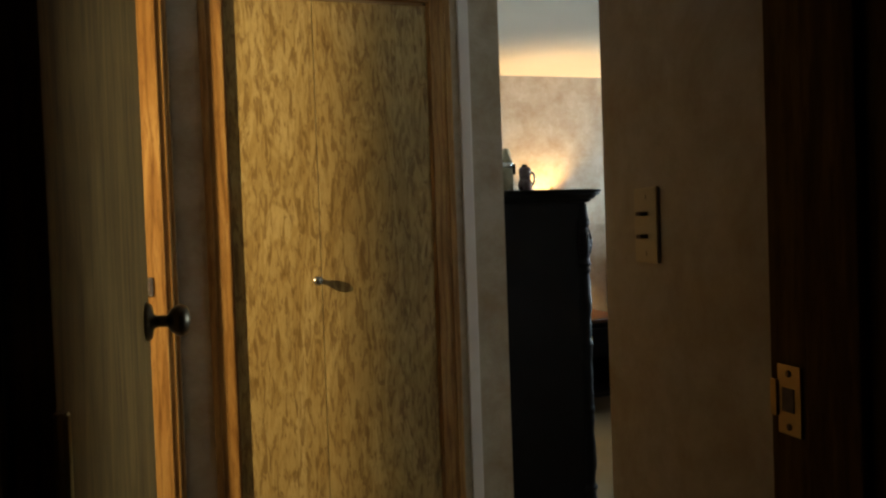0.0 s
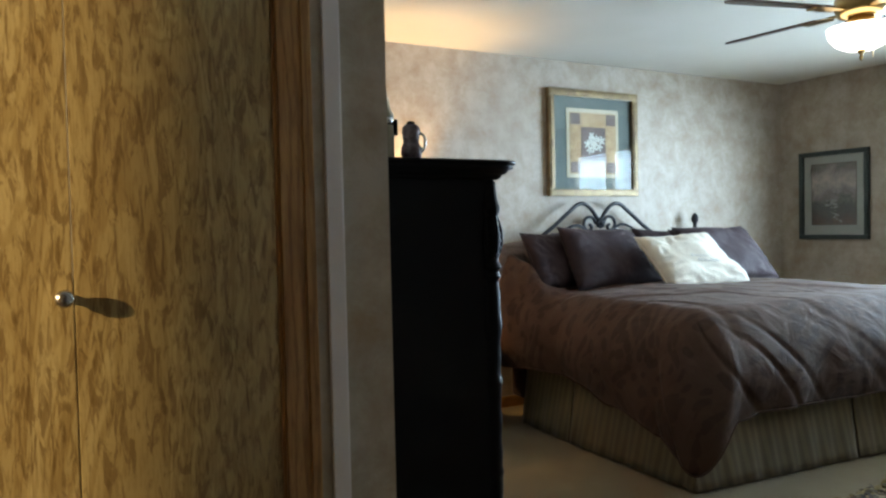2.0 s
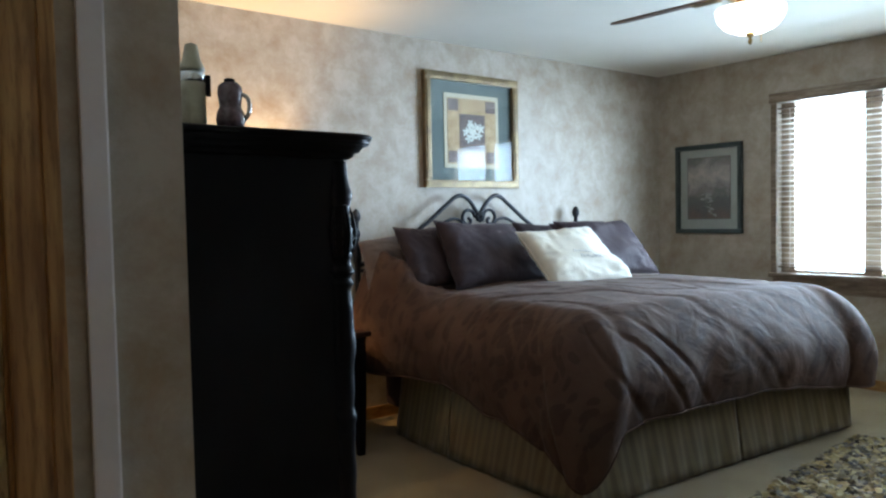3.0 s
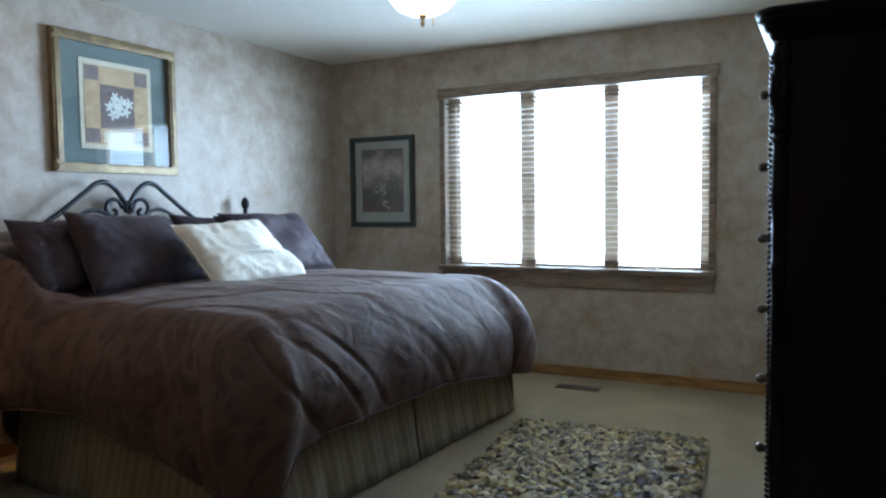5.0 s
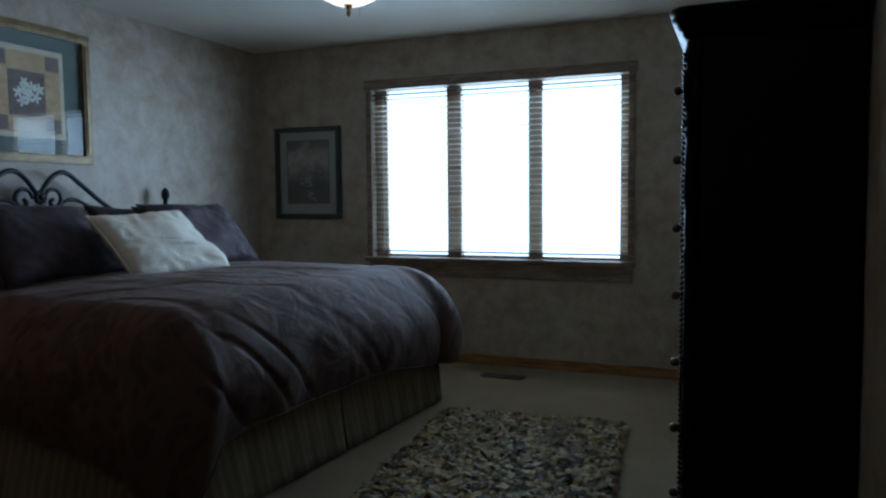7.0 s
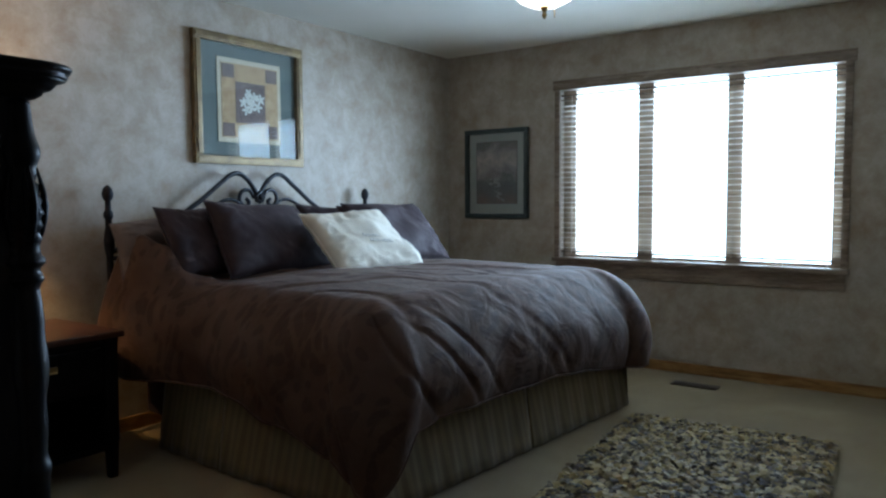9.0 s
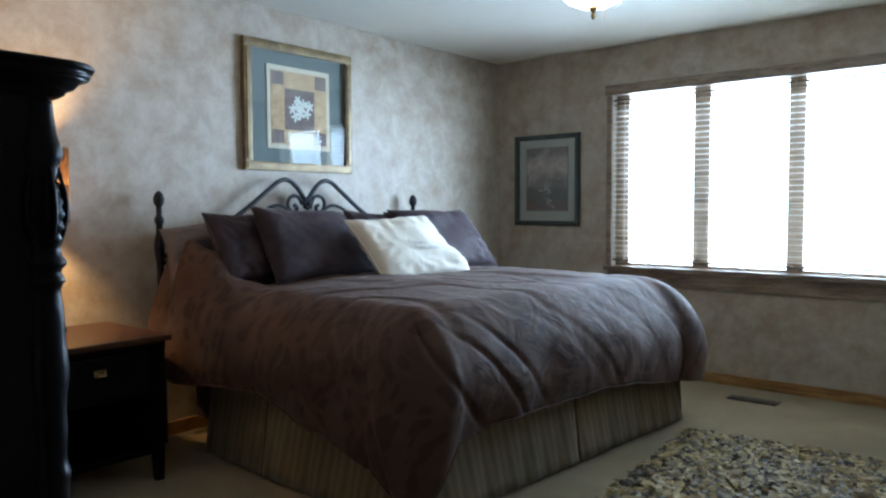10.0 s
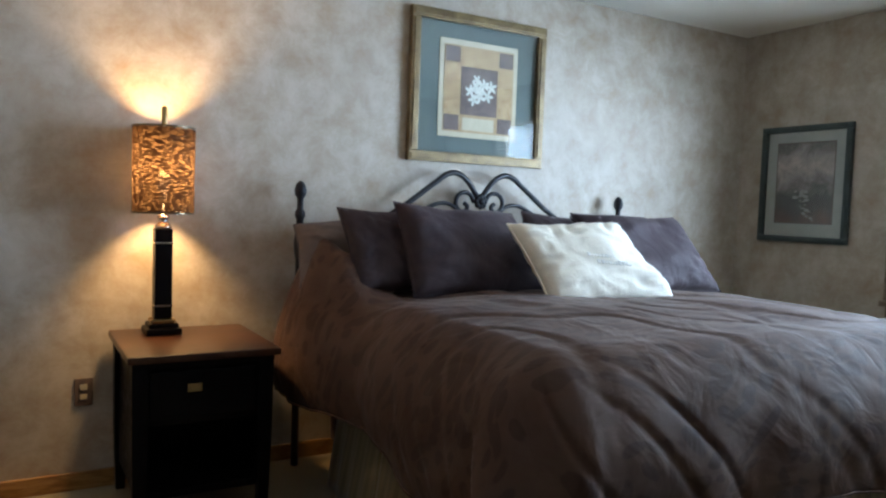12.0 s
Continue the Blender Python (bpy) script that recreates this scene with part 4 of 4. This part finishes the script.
for x in (-0.188, 0.265):
    for y in (-0.25, 0.265):
        bm = bmesh.new()
        rows = []
        for z, s in ((0, 0.017), (0.05, 0.019), (0.30, 0.026), (0.618, 0.029)):
            rows.append([bm.verts.new((x + sx * s, y + sy * s, z)) for sx, sy in ((-1, -1), (1, -1), (1, 1), (-1, 1))])
        for a, b in zip(rows, rows[1:]):
            for k in range(4):
                bm.faces.new((a[k], a[(k + 1) % 4], b[(k + 1) % 4], b[k]))
        bm.faces.new(rows[0])
        bm.faces.new(rows[-1])
        part("leg", bm, BLACK, ns)

lm = thing("table_lamp", "lit table lamp, dark column and pierced bronze drum shade", "table lamp", pose(2.193, 5.715, 0.668))
bm = bm_box(-0.07, 0.07, -0.07, 0.07, 0, 0.028, 0.010)
bm_box(-0.058, 0.058, -0.058, 0.058, 0.028, 0.046, 0.008, bm)
part("base", bm, BLACK, lm, "stepped black base")
part("base_collar", bm_box(-0.047, 0.047, -0.047, 0.047, 0.046, 0.064, 0.008), BRASS, lm)
part("column", bm_box(-0.0345, 0.0345, -0.0345, 0.0345, 0.064, 0.435, 0.006), BLACK, lm, "glossy dark wood column")
for z in (0.115, 0.372):
    part("band", bm_box(-0.036, 0.036, -0.036, 0.036, z, z + 0.007, 0.001), NICKEL, lm, "thin polished metal band")
part("neck", bm_lathe([(0.034, 0.435), (0.033, 0.445), (0.022, 0.456), (0.018, 0.468), (0.024, 0.474), (0.024, 0.486), (0.012, 0.490), (0.012, 0.54)], 20), NICKEL, lm, "polished metal neck", True)
part("bulb", bm_lathe([(0.012, 0.55), (0.014, 0.575), (0.026, 0.61), (0.028, 0.635), (0.02, 0.658), (0.002, 0.668)], 16), BULB, lm, "glowing bulb", True).visible_shadow = False
bm = bmesh.new()
seg = 48
rings = [[bm.verts.new((r * math.cos(6.28318 * k / seg), r * math.sin(6.28318 * k / seg), z)) for k in range(seg)] for r, z in ((0.120, 0.495), (0.1205, 0.60), (0.121, 0.72), (0.122, 0.846))]
for a, b in zip(rings, rings[1:]):
    for k in range(seg):
        bm.faces.new((a[k], a[(k + 1) % seg], b[(k + 1) % seg], b[k]))
part("shade", bm, SHADE, lm, "bronze drum shade pierced with a woven pattern", True)
for z, r in ((0.495, 0.1205), (0.840, 0.1225)):
    bm = bmesh.new()
    rings = [[bm.verts.new(((r + dr) * math.cos(6.28318 * k / seg), (r + dr) * math.sin(6.28318 * k / seg), z + dz)) for k in range(seg)] for dr, dz in ((-0.0015, 0), (0.0015, 0), (0.0015, 0.008), (-0.0015, 0.008))]
    for a, b in zip(rings, rings[1:] + rings[:1]):
        for k in range(seg):
            bm.faces.new((a[k], a[(k + 1) % seg], b[(k + 1) % seg], b[k]))
    part("shade_rim", bm, DARK_BRASS, lm)
bm = bm_tube([(-0.120, 0, 0.835), (0, 0, 0.80), (0.120, 0, 0.835)], 0.002, 6)
bm_tube([(0, -0.120, 0.835), (0, 0, 0.80), (0, 0.120, 0.835)], 0.002, 6, bm)
part("spider", bm, BRASS, lm)
part("finial", bm_lathe([(0.009, 0.80), (0.010, 0.84), (0.011, 0.87), (0.012, 0.925), (0.007, 0.932)], 12), BRASS, lm, "short brass finial rod", True)

# The plate's dark brown stands in for nightstand shadow round a pale plug.
out = thing("wall_outlet", "duplex wall outlet above the baseboard, plate darkened for the nightstand shadow", "outlet", pose(1.915, YN, 0.41))
part("plate", bm_box(-0.035, 0.035, -0.006, 0, -0.057, 0.057, 0.003), UMBER, out)
for z in (-0.02, 0.02):
    part("socket", bm_box(-0.014, 0.014, -0.009, -0.005, z - 0.012, z + 0.012, 0.003), CREAM, out)


# ---- tall dresser by the closet ----
CORNICE = [(0.0, -0.004), (0.010, 0.004), (0.022, 0.006), (0.025, 0.014), (0.036, 0.019), (0.046, 0.022), (0.050, 0.031),
           (0.060, 0.034), (0.066, 0.030), (0.069, 0.036), (0.080, 0.039), (0.087, 0.036), (0.090, 0.028)]


def cornice(width, depth, base, lip, steps, rise):
    """A moulding swept round the front and sides, its front corners rounded, closed above and below."""
    bm = bmesh.new()
    loops = []
    for z, o in steps:
        o, z = o * lip, z * rise
        rad = 0.022 + o
        pts = [(width + o, depth), (-o, depth)]
        pts += [(-o + rad - rad * math.cos(a), -o + rad - rad * math.sin(a)) for a in (math.pi / 2 * k / 8 for k in range(9))]
        pts += [(width + o - rad + rad * math.sin(a), -o + rad - rad * math.cos(a)) for a in (math.pi / 2 * k / 8 for k in range(9))]
        loops.append([bm.verts.new((x, y, base + z)) for x, y in pts])
    for p, q in zip(loops, loops[1:]):
        for k in range(len(p)):
            n = (k + 1) % len(p)
            bm.faces.new((p[k], p[n], q[n], q[k]))
    bm.faces.new(loops[0])
    bm.faces.new(loops[-1])
    bmesh.ops.recalc_face_normals(bm, faces=bm.faces)
    return bm


def chest(name, label, m, width, depth, height, drawers, lip, beads=False, reach=1.0, rise=1.0):
    """A black chest: local x along its front, front towards -y, back at y = depth."""
    c = thing(name, label, "chest of drawers", m)
    part("carcass", bm_box(0.012, width - 0.012, 0.02, depth, 0.09, height - 0.075 * rise, 0.003), BLACK, c)
    part("plinth", bm_box(-0.004, width + 0.004, 0.0, depth, 0.0, 0.09, 0.008), BLACK, c)
    part("cornice", cornice(width, depth, height - 0.09 * rise, lip, CORNICE[:7], rise), BLACK, c, "rounded stepped cornice moulding", True)
    part("top", cornice(width, depth, height - 0.09 * rise, lip, CORNICE[6:], rise), BLACK, c, "", True)
    for x in (0.014, width - 0.014):
        prof = []
        z = 0.09
        while z < height - 0.09 * rise:
            f = (z - 0.09) / (height - 0.18)
            r = 0.020 + 0.003 * math.sin(f * 3.1) + 0.0012 * math.sin(f * 90)
            for at, wide, high in ((0.97, 0.016, 0.010), (0.90, 0.030, 0.011), (0.845, 0.006, 0.009), (0.825, 0.006, 0.008), (0.73, 0.050, 0.006), (0.60, 0.010, 0.005),
                                   (0.40, 0.010, 0.005), (0.25, 0.045, 0.006), (0.16, 0.006, 0.008), (0.10, 0.030, 0.010), (0.02, 0.014, 0.010)):
                r += high * math.exp(-((f - at) / wide) ** 2)
            if 0.86 < f < 0.95:
                r += 0.002 * math.sin(f * 420)
            prof.append((r, z))
            z += 0.006
        for q in range(7):
            a = math.pi * (0.95 + 0.35 * q) + (0 if x < 0.1 else 0.25)
            z0, z1 = 0.09 + 0.865 * (height - 0.18), 0.09 + 0.955 * (height - 0.18)
            cx = x + (0.008 if x < 0.1 else -0.008)
            line = [(cx + (0.022 + 0.010 * math.sin(math.pi * k / 6)) * math.cos(a), 0.030 + (0.022 + 0.010 * math.sin(math.pi * k / 6)) * math.sin(a), z0 + (z1 - z0) * k / 6) for k in range(7)]
            part("carved_leaf", bm_tube(line, lambda f: 0.0015 + 0.0035 * math.sin(math.pi * min(1, f + 0.05)), 6), BLACK, c, "", True)
        part("turned_column", bm_lathe(prof, 14, centre=(x + (0.008 if x < 0.1 else -0.008), 0.030, 0)), BLACK, c, "carved turned corner column", True)
    if beads:
        bm = bmesh.new()
        bmesh.ops.create_icosphere(bm, subdivisions=1, radius=0.0065)
        first = part("bead", bm, BEAD_BLACK, c, "", True)
        first.matrix_basis = Matrix.Translation((width - 0.006, 0.002, 0.13))
        count = int((height - 0.24) / 0.0165)
        for x, y in ((width - 0.006, 0.002), (width - 0.040, 0.003)):
            for k in range(count):
                if x > width - 0.01 and k == 0:
                    continue
                b = new("bead", first.data)
                b.parent = c
                b.matrix_basis = Matrix.Translation((x, y, 0.13 + 0.0165 * k))
    zs = [0.11 + (height - 0.21) * k / drawers for k in range(drawers + 1)]
    for z0, z1 in zip(zs, zs[1:]):
        d = part("drawer", bm_box(0.045, width - 0.045, 0.006, 0.03, z0 + 0.008, z1 - 0.008, 0.006), BLACK, c)
        for x in (0.22 * width, 0.78 * width):
            k = part("knob", bm_lathe([(0.008, 0), (0.007, 0.012 * reach), (0.015, 0.02 * reach), (0.016, 0.028 * reach), (0.009, 0.034 * reach), (0.001, 0.035 * reach)], 14), DARK_BRASS, d, "", True)
            k.matrix_basis = pose(x, 0.006, (z0 + z1) / 2, 90, 0, 0)
    return c


# front faces +x
chest("dresser", "tall black dresser with carved corner columns and cornice", Matrix.Translation((1.283, 3.277, 0)) @ Matrix.Rotation(radians(90), 4, "Z"), 1.0, 0.415, 1.44, 5, 1.18, rise=0.55)

jug = thing("ceramic_jug", "small mottled purple-brown ceramic jug", "jug", pose(1.03, 3.315, 1.44) @ Matrix.Scale(0.72, 4))
part("body", bm_lathe([(0.024, 0), (0.034, 0.008), (0.039, 0.026), (0.036, 0.046), (0.028, 0.062), (0.030, 0.078), (0.033, 0.098), (0.031, 0.116), (0.022, 0.126)], 24), CERAMIC, jug, "", True)
part("stopper", bm_lathe([(0.014, 0.122), (0.015, 0.135), (0.010, 0.138)], 16), BLACK, jug, "black stopper", True)
part("handle", bm_tube([p for p in smooth_line([(0.02, -0.012, 0.10), (0.042, -0.02, 0.085), (0.044, -0.02, 0.05), (0.034, -0.012, 0.03)])], 0.006), SILVER, jug, "pale glazed handle", True)
jar = thing("stoneware_bottle", "sage stoneware bottle with a capped pale neck", "bottle", pose(0.965, 3.335, 1.44) @ Matrix.Diagonal((0.62, 0.62, 0.74, 1)))
part("body", bm_lathe([(0.036, 0), (0.040, 0.006), (0.038, 0.09), (0.036, 0.12)], 24), STONE_JAR, jar, "", True)
part("collar", bm_lathe([(0.037, 0.12), (0.038, 0.135), (0.036, 0.15)], 24), SILVER, jar, "pale collar", True)
part("cap", bm_lathe([(0.040, 0.15), (0.038, 0.158), (0.027, 0.175), (0.022, 0.20), (0.018, 0.215), (0.004, 0.22)], 24), STONE_JAR, jar, "domed cap", True)
part("tag", bm_box(0.034, 0.05, -0.022, -0.012, 0.085, 0.14, 0.003), BLACK, jar, "black tag")

# ---- tall chest against the south wall: front faces +y ----
chest("tall_chest", "tall black chest with beaded edges and many knobs", Matrix.Translation((4.20, 2.318, 0)) @ Matrix.Rotation(radians(180), 4, "Z"), 1.05, 0.485, 1.80, 7, 1.1, True, 1.5)

# ---- ceiling fan ----
fan = thing("ceiling_fan", "ceiling fan with walnut blades and lit frosted bowl", "ceiling fan", pose(3.45, 3.62, 0.03))
part("canopy", bm_lathe([(0.012, 2.36), (0.03, 2.365), (0.06, 2.39), (0.072, 2.40), (0.074, H - 0.03)], 24), BRASS, fan, "", True)
part("downrod", bm_lathe([(0.012, 2.26), (0.012, 2.37)], 14), BRASS, fan, "", True)
part("motor", bm_lathe([(0.05, 2.125), (0.095, 2.14), (0.11, 2.17), (0.11, 2.21), (0.09, 2.24), (0.05, 2.262), (0.015, 2.268)], 28), BRASS, fan, "brass motor housing", True)
part("light_fitter", bm_lathe([(0.075, 2.085), (0.08, 2.10), (0.06, 2.115), (0.05, 2.13)], 24), BRASS, fan, "", True)
bw = part("bowl", bm_lathe([(0.006, 1.985), (0.06, 1.99), (0.105, 2.012), (0.132, 2.045), (0.14, 2.08), (0.14, 2.086)], 32), BOWL, fan, "glowing frosted glass bowl", True)
part("finial", bm_lathe([(0.003, 1.938), (0.008, 1.945), (0.010, 1.955), (0.005, 1.965), (0.014, 1.975), (0.020, 1.988)], 14), BRASS, fan, "", True)
part("pull_chain", bm_tube([(0.085, 0.0, 2.09), (0.087, 0, 2.04), (0.087, 0, 1.96)], 0.0018, 6), BRASS, fan)
for k in range(5):
    a = radians(94 + 72 * k)
    bm = bmesh.new()
    outline = [(0.19, -0.052), (0.40, -0.066), (0.60, -0.070), (0.66, -0.058), (0.685, -0.03), (0.69, 0.0), (0.685, 0.03), (0.66, 0.058), (0.60, 0.070), (0.40, 0.066), (0.19, 0.052)]
    top = [bm.verts.new((x, y, 0.004 - y * 0.2)) for x, y in outline]
    low = [bm.verts.new((x, y, -0.004 - y * 0.2)) for x, y in outline]
    bm.faces.new(top)
    bm.faces.new(list(reversed(low)))
    for i in range(len(top)):
        j = (i + 1) % len(top)
        bm.faces.new((top[i], low[i], low[j], top[j]))
    b = part("blade", bm, BLADE, fan, "walnut-brown blade")
    b.matrix_basis = Matrix.Translation((0, 0, 2.165)) @ Matrix.Rotation(a, 4, "Z")
    bm = bm_box(0.09, 0.15, -0.016, 0.016, -0.008, 0.0, 0.003)
    bm_box(0.14, 0.27, -0.03, 0.03, -0.012, -0.006, 0.003, bm)
    part("bracket", bm, BRASS, b, "brass blade bracket")

# ---- floor register, rug ----
reg = thing("floor_register", "brown metal floor register in the carpet", "vent", pose(5.625, 3.655, 0.0))
part("frame", bm_box(-0.055, 0.055, -0.15, 0.15, 0, 0.006, 0.002), DARK_BRASS, reg)
for k in range(12):
    part("louvre", bm_box(-0.04, 0.04, -0.132 + 0.0235 * k, -0.122 + 0.0235 * k, 0.006, 0.009), UMBER, reg)

rug = thing("shag_rug", "shaggy rug of tan, gold and brown leather strips", "rug", Matrix.Translation((3.92, 3.14, 0)) @ Matrix.Rotation(radians(5), 4, "Z"))
RX, RY = 0.82, 0.50
part("backing", bm_box(-RX, RX, -RY, RY, 0.0, 0.012, 0.004), RUG_BACK, rug)
rng = random.Random(5)
verts, faces = [], []
for k in range(9200):
    x, y, a = rng.uniform(-RX, RX), rng.uniform(-RY, RY), rng.uniform(0, 6.283)
    ln, wd, lift = rng.uniform(0.018, 0.040), rng.uniform(0.007, 0.014), rng.uniform(0.004, 0.026)
    ca, sa, z0 = math.cos(a), math.sin(a), 0.010 + rng.uniform(0, 0.012)
    n = len(verts)
    for f, z in ((-1, z0), (0.1, z0 + lift), (1, z0 + lift * rng.uniform(0.1, 1.1))):
        for g in (-1, 1):
            verts.append((x + ca * ln * f - sa * wd * g, y + sa * ln * f + ca * wd * g, z + 0.003 * g * rng.uniform(-1, 1)))
    faces += [(n, n + 2, n + 3, n + 1), (n + 2, n + 4, n + 5, n + 3)]
me = bpy.data.meshes.new("pile")
me.from_pydata(verts, [], faces)
me.materials.append(CHIPS)
pile = new("pile", me)
pile.parent = rug
tagged(pile, "dense shaggy leather pile", kind="stuff")

# the uppermost strips along the edge nearest the doorway
strips = []
for k in range(6):
    ln, wd, lift = rng.uniform(0.022, 0.038), rng.uniform(0.008, 0.014), rng.uniform(0.008, 0.022)
    me = bpy.data.meshes.new("leather_strip")
    pts = [(f * ln, g * wd, z + 0.002 * g) for f, z in ((-1, 0), (-0.4, lift * 0.7), (0.3, lift), (1, lift * 0.3)) for g in (-1, 1)]
    me.from_pydata(pts + [(x, y, z + 0.002) for x, y, z in pts], [], [(q + 2 * a, q + 2 * a + 2, q + 2 * a + 3, q + 2 * a + 1) for q in (0, 8) for a in range(3)] + [(0, 1, 9, 8), (6, 14, 15, 7)])
    me.materials.append(CHIP)
    strips.append(me)
for k in range(300):
    o = new("leather_strip", strips[k % 6])
    o.parent = rug
    o.matrix_basis = pose(rng.uniform(-RX, RX * 0.4), rng.uniform(-RY, RY), 0.024 + rng.uniform(0, 0.010), rng.uniform(-12, 12), rng.uniform(-12, 12), rng.uniform(0, 360))
